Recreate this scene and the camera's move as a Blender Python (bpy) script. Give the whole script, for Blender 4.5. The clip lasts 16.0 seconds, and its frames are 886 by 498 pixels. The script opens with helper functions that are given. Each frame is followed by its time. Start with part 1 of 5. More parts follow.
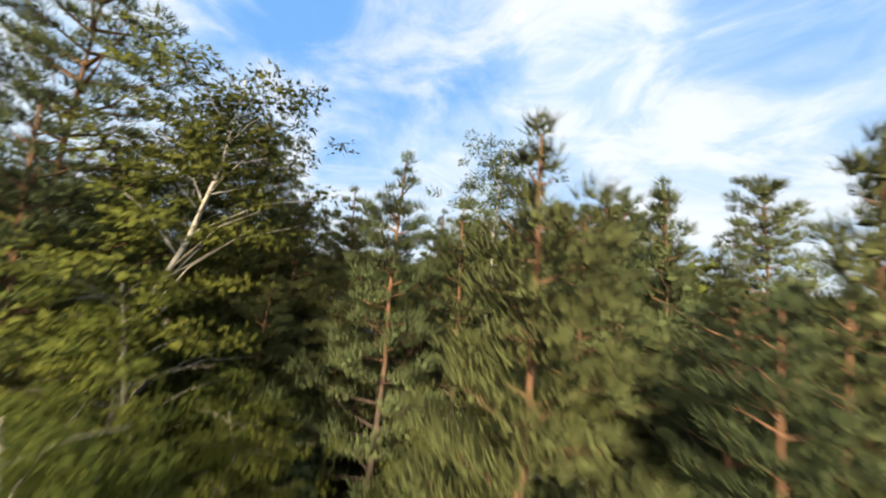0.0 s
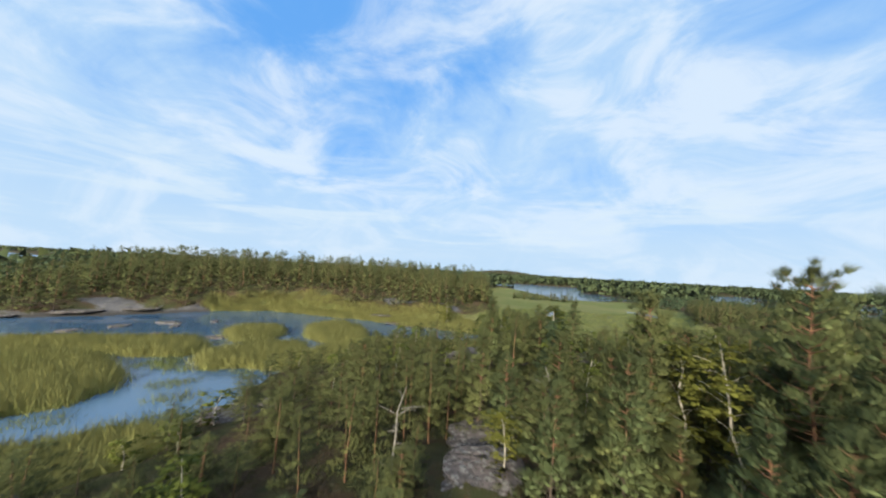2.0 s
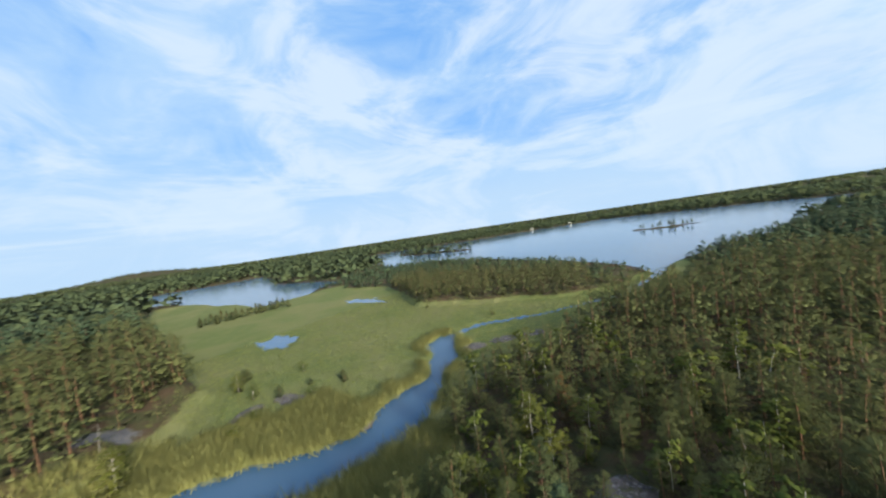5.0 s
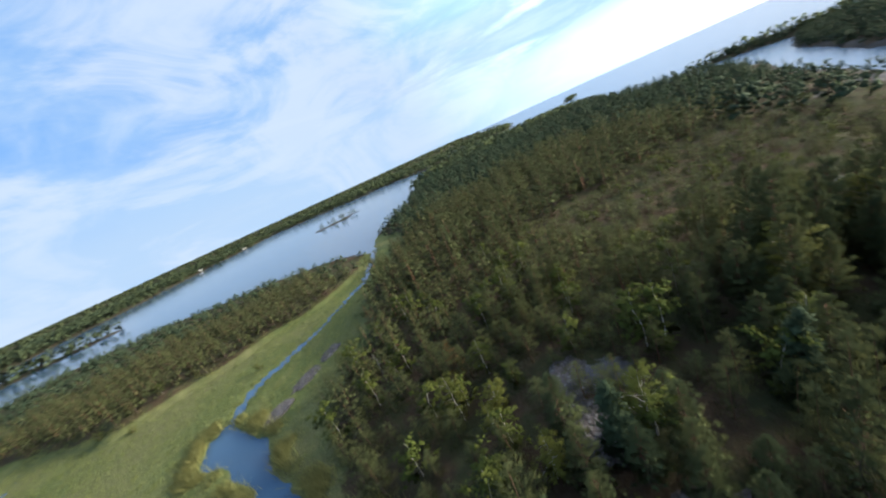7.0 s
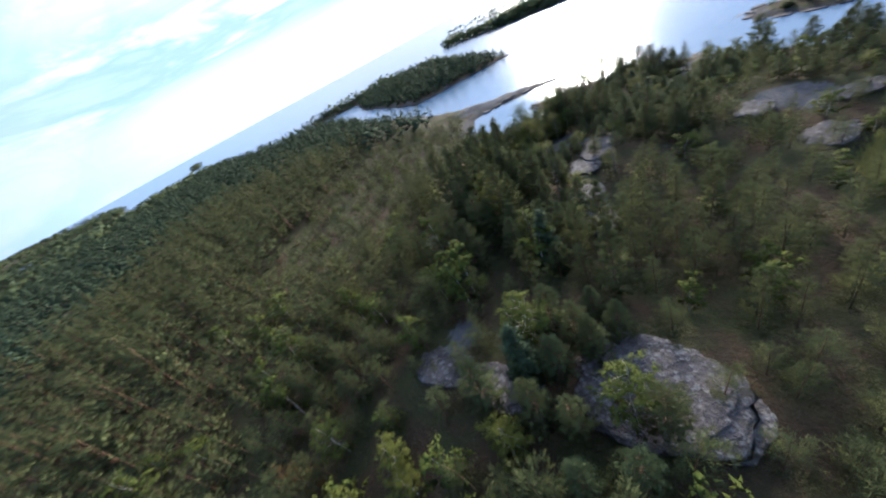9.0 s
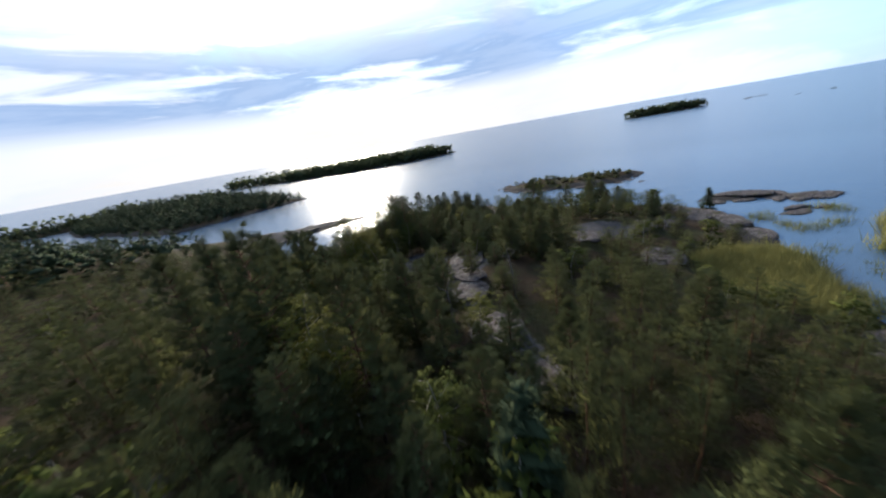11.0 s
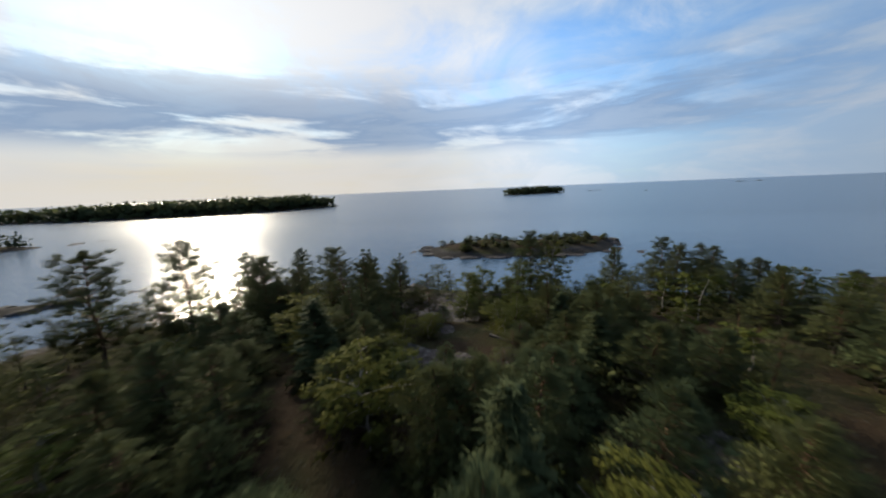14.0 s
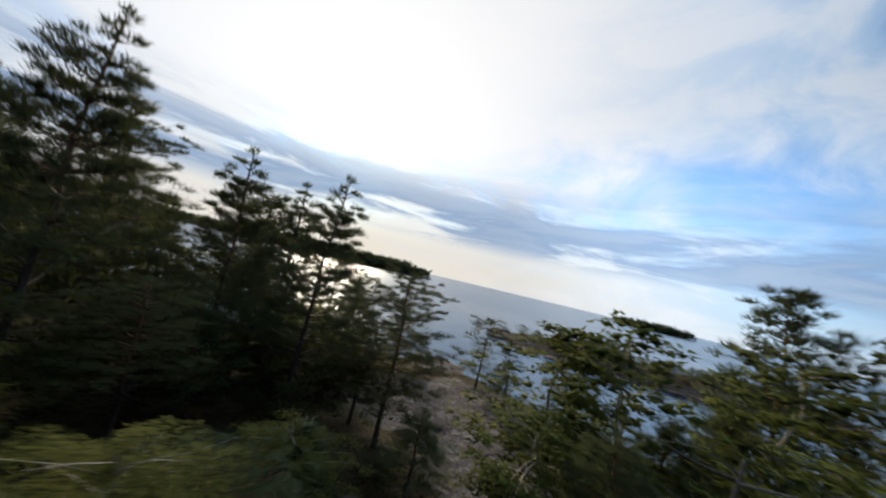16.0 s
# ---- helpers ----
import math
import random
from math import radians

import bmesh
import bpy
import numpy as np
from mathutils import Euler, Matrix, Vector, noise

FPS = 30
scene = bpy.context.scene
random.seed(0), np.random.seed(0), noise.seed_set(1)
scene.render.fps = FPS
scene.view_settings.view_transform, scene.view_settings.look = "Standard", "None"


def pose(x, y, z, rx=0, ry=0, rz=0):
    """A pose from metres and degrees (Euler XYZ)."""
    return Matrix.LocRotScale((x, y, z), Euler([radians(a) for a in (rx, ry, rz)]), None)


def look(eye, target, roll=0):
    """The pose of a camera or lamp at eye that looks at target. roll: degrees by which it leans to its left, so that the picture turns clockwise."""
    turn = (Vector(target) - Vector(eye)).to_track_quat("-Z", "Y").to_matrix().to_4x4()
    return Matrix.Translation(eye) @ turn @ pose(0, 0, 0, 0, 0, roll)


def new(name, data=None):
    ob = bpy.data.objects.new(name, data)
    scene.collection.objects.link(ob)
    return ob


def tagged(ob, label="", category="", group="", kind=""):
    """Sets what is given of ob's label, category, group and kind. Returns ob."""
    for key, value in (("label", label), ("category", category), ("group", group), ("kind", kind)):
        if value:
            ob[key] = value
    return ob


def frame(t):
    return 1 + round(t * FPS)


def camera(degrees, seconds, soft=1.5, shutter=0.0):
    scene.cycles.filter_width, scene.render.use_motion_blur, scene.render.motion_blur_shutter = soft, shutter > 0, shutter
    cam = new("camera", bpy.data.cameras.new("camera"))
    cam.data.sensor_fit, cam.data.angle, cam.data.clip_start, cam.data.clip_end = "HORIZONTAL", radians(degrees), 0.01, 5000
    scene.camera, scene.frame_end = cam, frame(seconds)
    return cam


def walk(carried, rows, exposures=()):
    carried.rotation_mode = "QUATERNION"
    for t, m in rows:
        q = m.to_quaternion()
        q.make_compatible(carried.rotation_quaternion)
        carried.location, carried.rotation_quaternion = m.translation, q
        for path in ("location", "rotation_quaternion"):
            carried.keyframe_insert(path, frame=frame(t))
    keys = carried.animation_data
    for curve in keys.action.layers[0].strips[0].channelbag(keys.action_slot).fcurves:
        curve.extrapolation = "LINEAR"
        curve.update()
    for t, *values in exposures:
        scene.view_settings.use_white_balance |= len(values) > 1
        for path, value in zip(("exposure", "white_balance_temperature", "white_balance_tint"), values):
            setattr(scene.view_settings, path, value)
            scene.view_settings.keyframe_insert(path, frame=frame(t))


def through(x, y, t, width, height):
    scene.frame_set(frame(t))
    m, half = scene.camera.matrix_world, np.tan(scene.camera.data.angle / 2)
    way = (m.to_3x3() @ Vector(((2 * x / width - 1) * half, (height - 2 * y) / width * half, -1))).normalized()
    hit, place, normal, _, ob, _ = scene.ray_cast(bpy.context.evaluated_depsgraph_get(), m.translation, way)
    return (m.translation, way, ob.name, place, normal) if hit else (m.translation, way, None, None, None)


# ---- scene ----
cam = camera(109.0, 16.0, soft=2.1, shutter=0.28)
PATH = [
    (0, (0.75, -1.60, 9.20), (0.94, 8.33, 10.31), 5.44),
    (0.5, (-0.15, 1.90, 11.15), (-0.23, 11.80, 12.57), 3.28),
    (1, (-1.23, 5.75, 13.36), (-1.43, 15.65, 14.80), 3.17),
    (1.5, (-2.46, 11.50, 16.01), (-2.65, 21.43, 17.19), 3.66),
    (2, (-3.38, 17.26, 17.99), (-3.55, 27.23, 18.69), 3.23),
    (2.5, (-4.58, 23.30, 19.66), (-4.39, 33.29, 20.09), 2.36),
    (3, (-5.73, 29.17, 22.48), (-4.76, 39.12, 22.76), 0.89),
    (3.5, (-6.75, 34.97, 25.98), (-4.31, 44.66, 26.19), -1.39),
    (4, (-7.75, 40.76, 28.94), (-3.24, 49.69, 28.96), -4.33),
    (4.2, (-8.07, 43.04, 30.00), (-2.74, 51.50, 29.92), -5.08),
    (6.3, (-6.78, 66.76, 33.05), (3.06, 67.04, 31.28), -17.35),
    (6.5, (-6.15, 68.31, 33.40), (3.62, 67.72, 31.34), -19.24),
    (7, (-4.23, 71.91, 34.27), (4.96, 69.24, 31.39), -24.53),
    (7.5, (-1.84, 74.95, 34.62), (6.27, 70.45, 30.88), -28.05),
    (8, (0.89, 76.75, 34.86), (7.50, 70.76, 30.32), -30.82),
    (8.5, (4.42, 77.12, 34.40), (9.17, 69.97, 29.27), -30.61),
    (9, (7.78, 75.66, 32.87), (10.50, 67.70, 27.47), -28.61),
    (9.5, (10.60, 72.24, 30.21), (11.25, 63.78, 24.92), -24.94),
    (10, (12.21, 67.38, 26.60), (10.88, 58.66, 21.90), -19.54),
    (10.2, (12.45, 65.19, 25.48), (10.40, 56.47, 21.03), -17.24),
    (12.3, (4.97, 30.90, 18.03), (-1.61, 23.67, 15.93), -3.61),
    (12.5, (2.76, 28.03, 17.18), (-4.01, 20.96, 15.11), -2.98),
    (13, (-3.34, 20.70, 15.52), (-10.53, 14.04, 13.52), -2.36),
    (13.5, (-9.62, 14.46, 14.20), (-17.09, 8.10, 12.24), -2.22),
    (14, (-15.74, 9.59, 12.96), (-23.37, 3.39, 11.10), -2.37),
    (14.5, (-20.83, 5.70, 11.42), (-28.51, -0.50, 9.82), -1.50),
    (15, (-24.70, 2.69, 9.51), (-32.26, -3.78, 8.48), 1.28),
    (15.6, (-28.60, 0.43, 7.32), (-35.26, -7.03, 7.41), 7.56),
    (16, (-30.89, -1.00, 6.24), (-36.24, -9.41, 7.09), 13.37),
]
walk(cam, [(t, look(eye, target, roll)) for t, eye, target, roll in PATH],
     exposures=[(0, 1.72, 7300, 10), (1, 1.5, 6600, 8), (1.6, 1.4, 6300, 6), (3, 1.45, 6300, 6), (4.2, 1.45, 6200, 6), (6.3, 1.30, 6000, 7), (8, 1.46, 5750, 12), (9, 1.50, 5500, 14), (10.2, 1.22, 5650, 14), (12.3, 0.13, 6400, 10), (14.6, 0.15, 6450, 10), (15.4, 0.22, 6500, 10), (16, 0.32, 6500, 10)])

# ---- daylight ----
SUN_AZ, SUN_EL = 166.0, 22.0
sun_dir = Vector((-math.sin(radians(SUN_AZ)) * math.cos(radians(SUN_EL)), math.cos(radians(SUN_AZ)) * math.cos(radians(SUN_EL)), math.sin(radians(SUN_EL))))
sun = new("sun", bpy.data.lights.new("sun", "SUN"))
sun.data.energy, sun.data.angle, sun.data.color = 4.6, radians(12.0), (1.0, 0.86, 0.64)
sun.matrix_world = look((0, 0, 400), Vector((0, 0, 400)) - sun_dir)

world = bpy.data.worlds.new("sky")
scene.world = world
world.use_nodes = True
wt = world.node_tree
wt.nodes.clear()


class Net:
    """A short way to write node trees."""

    def __init__(self, tree):
        self.tree = tree

    def add(self, kind, inputs=(), **props):
        n = self.tree.nodes.new(kind)
        for k, v in props.items():
            if k == "operation":
                n.operation = v
            elif k == "blend_type":
                n.blend_type = v
            elif k == "data_type":
                n.data_type = v
            elif k == "attribute_name":
                n.attribute_name = v
            elif k == "feature":
                n.feature = v
        for k, v in dict(inputs).items():
            if isinstance(v, bpy.types.NodeSocket):
                self.tree.links.new(v, n.inputs[k])
            else:
                n.inputs[k].default_value = v
        return n

    def math(self, op, a, b=0.0):
        return self.add("ShaderNodeMath", {0: a, 1: b}, operation=op).outputs[0]

    def ramp(self, fac, lo, hi):
        n = self.add("ShaderNodeMapRange", {0: fac, 1: lo, 2: hi})
        n.clamp = True
        n.interpolation_type = "SMOOTHSTEP"
        return n.outputs[0]

    def mix(self, fac, a, b, blend="MIX"):
        n = self.tree.nodes.new("ShaderNodeMix")
        n.data_type, n.blend_type = "RGBA", blend
        for k, v in ((0, fac), (6, a), (7, b)):
            if isinstance(v, bpy.types.NodeSocket):
                self.tree.links.new(v, n.inputs[k])
            else:
                n.inputs[k].default_value = v if k == 0 else (*v, 1.0)
        return n.outputs[2]

    def noise(self, vec, scale, detail=4.0, rough=0.55, distort=0.0):
        return self.add("ShaderNodeTexNoise", {"Vector": vec, "Scale": scale, "Detail": detail, "Roughness": rough, "Distortion": distort}).outputs["Fac"]

    def mapping(self, vec, rot=(0, 0, 0), scale=(1, 1, 1), loc=(0, 0, 0)):
        return self.add("ShaderNodeMapping", {"Vector": vec, "Rotation": rot, "Scale": scale, "Location": loc}).outputs[0]


w = Net(wt)
sky = wt.nodes.new("ShaderNodeTexSky")
sky.sky_type, sky.sun_disc = "NISHITA", False
sky.sun_elevation, sky.sun_rotation = radians(SUN_EL), radians(-SUN_AZ)
sky.air_density, sky.dust_density, sky.ozone_density = 1.0, 0.6, 1.6
direction = w.add("ShaderNodeTexCoord").outputs["Generated"]
sep = w.add("ShaderNodeSeparateXYZ", {0: direction})
up = w.math("MAXIMUM", sep.outputs[2], 0.0)
flat = w.math("ADD", up, 0.12)
plane = w.add("ShaderNodeCombineXYZ", {0: w.math("DIVIDE", sep.outputs[0], flat), 1: w.math("DIVIDE", sep.outputs[1], flat), 2: 0.3}).outputs[0]
streak = w.mapping(plane, rot=(0, 0, radians(-52)), scale=(0.55, 1.05, 1))
thin = w.noise(streak, 1.25, 10, 0.58, 0.9)
wisps = w.noise(w.mapping(plane, rot=(0, 0, radians(24)), scale=(0.95, 0.50, 1)), 1.6, 10, 0.58, 1.0)
thin = w.mix(w.ramp(w.noise(plane, 0.55, 2, 0.5), 0.42, 0.60), thin, wisps)
broad = w.noise(plane, 0.42, 3, 0.5, 0.2)


def near_to(azimuth, elevation, inner, outer):
    """1 in that quarter of the sky, fading to 0."""
    az, el = radians(azimuth), radians(elevation)
    v = (-math.sin(az) * math.cos(el), math.cos(az) * math.cos(el), math.sin(el))
    dot = w.add("ShaderNodeVectorMath", {0: direction, 1: v}, operation="DOT_PRODUCT").outputs["Value"]
    return w.ramp(dot, math.cos(radians(outer)), math.cos(radians(inner)))


gaps = w.math("ADD", w.math("ADD", w.math("ADD", near_to(25, 33, 2, 18), near_to(4, 39, 1, 15)), w.math("ADD", near_to(36, 46, 2, 18), near_to(104, 19, 1, 10))), w.math("MULTIPLY", near_to(84, 13, 2, 18), 0.5))
fleece = w.noise(w.mapping(direction, rot=(0.25, 0.1, 0.4), scale=(1.5, 1.5, 3.0)), 2.3, 10, 0.60, 0.7)
cover = w.math("ADD", w.math("ADD", w.math("MULTIPLY", thin, 0.26), w.math("MULTIPLY", fleece, 0.46)), w.math("MULTIPLY", broad, 0.38))
toward = w.add("ShaderNodeVectorMath", {0: direction, 1: tuple(sun_dir)}, operation="DOT_PRODUCT").outputs["Value"]
cover = w.math("ADD", cover, w.math("MULTIPLY", w.math("MULTIPLY", w.ramp(toward, 0.15, 0.75), w.ramp(up, 0.28, 0.5)), 0.09))
cover = w.math("SUBTRACT", w.math("ADD", cover, 0.045), w.math("MULTIPLY", gaps, 0.075))
veil = w.ramp(cover, 0.40, 0.66)
band = w.noise(w.mapping(direction, rot=(0, 0, radians(10)), scale=(1.5, 1.5, 10)), 1.7, 7, 0.6, 0.5)
glow = w.math("POWER", w.ramp(toward, 0.3, 1.0), 2.0)
halo = w.math("POWER", w.ramp(toward, 0.35, 1.05), 2.6)
low = w.ramp(up, 0.05, 0.34)
clear = w.mix(1.0, sky.outputs[0], (0.128, 0.198, 0.256), "MULTIPLY")
clear = w.mix(w.math("MULTIPLY", 0.85, w.math("SUBTRACT", 1.0, w.ramp(toward, 0.0, 0.5))), clear, (0.17, 0.45, 0.98))
horizon = w.mix(w.ramp(toward, 0.2, 0.95), (0.63, 0.79, 0.98), (1.0, 0.88, 0.72))
haze_low = w.mix(w.math("MULTIPLY", w.math("MULTIPLY", w.math("SUBTRACT", 1.0, low), w.math("SUBTRACT", 0.97, w.math("MULTIPLY", near_to(92, 15, 3, 24), 0.40))), 1.0), clear, horizon)
bright = w.mix(glow, w.mix(w.ramp(fleece, 0.42, 0.62), (0.58, 0.77, 1.0), (0.82, 0.91, 1.03)), (1.05, 1.01, 0.96))
veil = w.math("MULTIPLY", veil, w.math("ADD", 0.70, w.math("MULTIPLY", w.ramp(up, 0.03, 0.28), 0.30)))
clouds = w.mix(w.math("MULTIPLY", veil, 0.90), haze_low, bright)
grey = w.math("MULTIPLY", w.math("MULTIPLY", w.ramp(band, 0.36, 0.54), w.ramp(up, 0.09, 0.15)), w.math("SUBTRACT", 1.0, w.ramp(up, 0.19, 0.36)))
sunward = w.math("MAXIMUM", w.ramp(toward, 0.0, 0.6), near_to(118, 14, 18, 44))
clouds = w.mix(w.math("MULTIPLY", w.math("MULTIPLY", grey, sunward), 0.9), clouds, (0.28, 0.43, 0.68))
low_streaks = w.math("MULTIPLY", w.math("MULTIPLY", w.ramp(band, 0.47, 0.64), w.ramp(up, 0.015, 0.09)), w.math("SUBTRACT", 1.0, w.ramp(up, 0.16, 0.42)))
clouds = w.mix(w.math("MULTIPLY", w.math("MULTIPLY", low_streaks, w.math("SUBTRACT", 1.0, w.math("MULTIPLY", sunward, 0.6))), 0.65), clouds, (0.80, 0.90, 1.0))
high = w.ramp(up, 0.18, 0.40)
clouds = w.mix(w.math("MULTIPLY", w.math("MULTIPLY", halo, high), w.math("ADD", 0.06, w.math("MULTIPLY", w.math("POWER", veil, 1.5), 0.22))), clouds, (1.0, 0.96, 0.90), "ADD")
puff_cloud = w.math("MULTIPLY", near_to(-11.5, 43.5, 0.1, 1.6), w.ramp(w.noise(direction, 34, 5, 0.65), 0.40, 0.62))
clouds = w.mix(puff_cloud, clouds, (0.95, 1.0, 1.05))
# the sky's sunward half is the brighter one
sunny = w.math("ADD", 1.0, w.math("MULTIPLY", w.ramp(toward, 0.08, 0.66), 0.80))
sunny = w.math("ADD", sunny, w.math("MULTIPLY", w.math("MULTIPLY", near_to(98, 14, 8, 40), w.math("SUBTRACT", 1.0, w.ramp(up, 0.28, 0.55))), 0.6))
clouds = w.add("ShaderNodeVectorMath", {0: clouds, 3: sunny}, operation="SCALE").outputs[0]
backg = w.add("ShaderNodeBackground", {"Color": clouds, "Strength": 0.36})
wt.links.new(backg.outputs[0], w.add("ShaderNodeOutputWorld").inputs[0])


# ---- materials ----
def material(name):
    m = bpy.data.materials.new(name)
    m.use_nodes = True
    m.node_tree.nodes.clear()
    n = Net(m.node_tree)
    out = n.add("ShaderNodeOutputMaterial")
    return m, n, out


def bump(n, height, strength, distance):
    return n.add("ShaderNodeBump", {"Strength": strength, "Distance": distance, "Height": height}).outputs[0]


def principled(n, color, rough, normal=None, spec=0.4, metal=0.0):
    p = n.add("ShaderNodeBsdfPrincipled", {"Roughness": rough, "Specular IOR Level": spec, "Metallic": metal})
    if isinstance(color, bpy.types.NodeSocket):
        n.tree.links.new(color, p.inputs["Base Color"])
    else:
        p.inputs["Base Color"].default_value = (*color, 1)
    if normal is not None:
        n.tree.links.new(normal, p.inputs["Normal"])
    return p.outputs[0]


def foliage_material(name, dark, mid, light, through=0.3):
    m, n, out = material(name)
    geo = n.add("ShaderNodeNewGeometry")
    info = n.add("ShaderNodeObjectInfo")
    isl = geo.outputs["Random Per Island"]
    big = n.math("ADD", n.math("MULTIPLY", n.noise(geo.outputs["Position"], 0.11, 2), 0.6), n.math("MULTIPLY", n.noise(geo.outputs["Position"], 0.42, 1), 0.4))
    c = n.mix(n.math("MULTIPLY", isl, 0.7), dark, mid)
    c = n.mix(n.math("MULTIPLY", n.ramp(n.math("ADD", n.math("MULTIPLY", info.outputs["Random"], 0.5), n.math("MULTIPLY", big, 0.8)), 0.38, 0.92), 0.85), c, light)
    puff = n.add("ShaderNodeAttribute", attribute_name="puff").outputs["Vector"]
    turn = n.add("ShaderNodeVectorTransform", {0: puff})
    turn.vector_type, turn.convert_from, turn.convert_to = "NORMAL", "OBJECT", "WORLD"
    blend = n.add("ShaderNodeVectorMath", {0: turn.outputs[0], 1: n.add("ShaderNodeVectorMath", {0: geo.outputs["Normal"], 3: 0.16}, operation="SCALE").outputs[0]}, operation="ADD").outputs[0]
    soft = n.add("ShaderNodeVectorMath", {0: blend}, operation="NORMALIZE").outputs[0]
    a = principled(n, c, 0.8, soft, spec=0.06)
    t = n.add("ShaderNodeBsdfTranslucent", {"Color": n.mix(0.35, c, light)}).outputs[0]
    s = n.add("ShaderNodeMixShader", {0: through, 1: a, 2: t}).outputs[0]
    n.tree.links.new(s, out.inputs[0])
    return m


NEEDLE = foliage_material("pine_needles", (0.066, 0.088, 0.041), (0.079, 0.101, 0.043), (0.107, 0.115, 0.043), 0.10)
SPRUCE = foliage_material("spruce_needles", (0.040, 0.060, 0.033), (0.048, 0.067, 0.033), (0.062, 0.076, 0.033), 0.12)
LEAF = foliage_material("birch_leaves", (0.058, 0.077, 0.018), (0.076, 0.093, 0.020), (0.112, 0.112, 0.024), 0.26)
FAR_NEEDLE = foliage_material("far_woods_green", (0.048, 0.073, 0.044), (0.058, 0.083, 0.041), (0.077, 0.090, 0.038), 0.16)
REED = foliage_material("reed_green", (0.141, 0.183, 0.049), (0.180, 0.208, 0.062), (0.242, 0.231, 0.084), 0.34)


def bark_material(name, low, high, split):
    m, n, out = material(name)
    tc = n.add("ShaderNodeTexCoord").outputs["Object"]
    z = n.add("ShaderNodeSeparateXYZ", {0: tc}).outputs[2]
    grain = n.noise(n.mapping(tc, scale=(9, 9, 2.5)), 2.0, 5, 0.6)
    c = n.mix(n.ramp(n.math("ADD", z, n.math("MULTIPLY", grain, 1.5)), split, split + 2.5), low, high)
    c = n.mix(n.ramp(grain, 0.35, 0.7), n.mix(1.0, c, (0.45, 0.43, 0.42), "MULTIPLY"), c)
    n.tree.links.new(principled(n, c, 0.9, bump(n, grain, 0.8, 0.03)), out.inputs[0])
    return m


PINE_BARK = bark_material("pine_bark", (0.080, 0.060, 0.048), (0.165, 0.086, 0.046), 3.6)
GREY_BARK = bark_material("dead_grey_wood", (0.130, 0.120, 0.108), (0.180, 0.170, 0.155), 1.0)


def birch_bark_material():
    m, n, out = material("birch_bark")
    tc = n.add("ShaderNodeTexCoord").outputs["Object"]
    marks = n.noise(n.mapping(tc, scale=(3, 3, 9)), 2.2, 4, 0.6)
    c = n.mix(n.ramp(marks, 0.56, 0.66), (0.30, 0.28, 0.24), (0.05, 0.042, 0.036))
    n.tree.links.new(principled(n, c, 0.75, bump(n, marks, 0.4, 0.02)), out.inputs[0])
    return m


BIRCH_BARK = birch_bark_material()


def ground_material():
    m, n, out = material("shore_and_forest_ground")
    pos = n.add("ShaderNodeNewGeometry").outputs["Position"]
    marsh = n.add("ShaderNodeAttribute", attribute_name="marsh").outputs["Fac"]
    rock = n.add("ShaderNodeAttribute", attribute_name="rock").outputs["Fac"]
    fine = n.noise(pos, 1.9, 6, 0.65)
    mid = n.noise(pos, 0.22, 4, 0.55)
    huge = n.noise(pos, 0.035, 3, 0.5, 0.6)
    grit = n.noise(pos, 7.0, 5, 0.7)
    floor = n.mix(n.ramp(mid, 0.38, 0.62), (0.048, 0.034, 0.022), (0.038, 0.042, 0.019))
    floor = n.mix(n.ramp(fine, 0.52, 0.72), floor, (0.062, 0.044, 0.024))
    floor = n.mix(n.math("MULTIPLY", n.ramp(grit, 0.56, 0.66), n.ramp(fine, 0.40, 0.55)), floor, (0.070, 0.066, 0.054))
    grass = n.mix(n.ramp(huge, 0.36, 0.66), (0.080, 0.097, 0.035), (0.116, 0.116, 0.052))
    grass = n.mix(n.ramp(mid, 0.45, 0.7), grass, (0.103, 0.112, 0.043))
    grass = n.mix(n.math("MULTIPLY", n.ramp(fine, 0.45, 0.75), 0.45), grass, (0.084, 0.106, 0.036))
    stone = n.mix(n.ramp(mid, 0.35, 0.65), (0.055, 0.056, 0.064), (0.080, 0.079, 0.087))
    stone = n.mix(n.ramp(fine, 0.5, 0.62), stone, (0.086, 0.079, 0.076))
    stone = n.mix(n.math("MULTIPLY", n.ramp(grit, 0.54, 0.64), n.ramp(mid, 0.4, 0.6)), stone, (0.190, 0.190, 0.180))
    moss = n.ramp(n.noise(pos, 0.55, 4, 0.6), 0.55, 0.66)
    stone = n.mix(n.math("MULTIPLY", moss, 0.7), stone, (0.053, 0.053, 0.020))
    z = n.add("ShaderNodeSeparateXYZ", {0: pos}).outputs[2]
    # wet waterline, reaching higher so its dark colour also paints backlit shore shade
    wet = n.math("SUBTRACT", 1.0, n.ramp(n.math("ADD", z, n.math("MULTIPLY", fine, 0.4)), 0.5, 1.5))
    stone = n.mix(n.math("MULTIPLY", wet, 0.8), stone, (0.030, 0.028, 0.026))
    edge = n.math("ADD", rock, n.math("MULTIPLY", n.math("SUBTRACT", fine, 0.5), 0.9))
    c = n.mix(n.ramp(n.math("ADD", marsh, n.math("MULTIPLY", n.math("SUBTRACT", fine, 0.5), 0.5)), 0.4, 0.6), floor, grass)
    c = n.mix(n.ramp(edge, 0.42, 0.58), c, stone)
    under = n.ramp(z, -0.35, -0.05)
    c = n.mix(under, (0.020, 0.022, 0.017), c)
    h = n.math("ADD", fine, n.math("MULTIPLY", grit, 0.35))
    n.tree.links.new(principled(n, c, 0.88, bump(n, h, 0.9, 0.35), 0.04), out.inputs[0])
    return m


GROUND = ground_material()


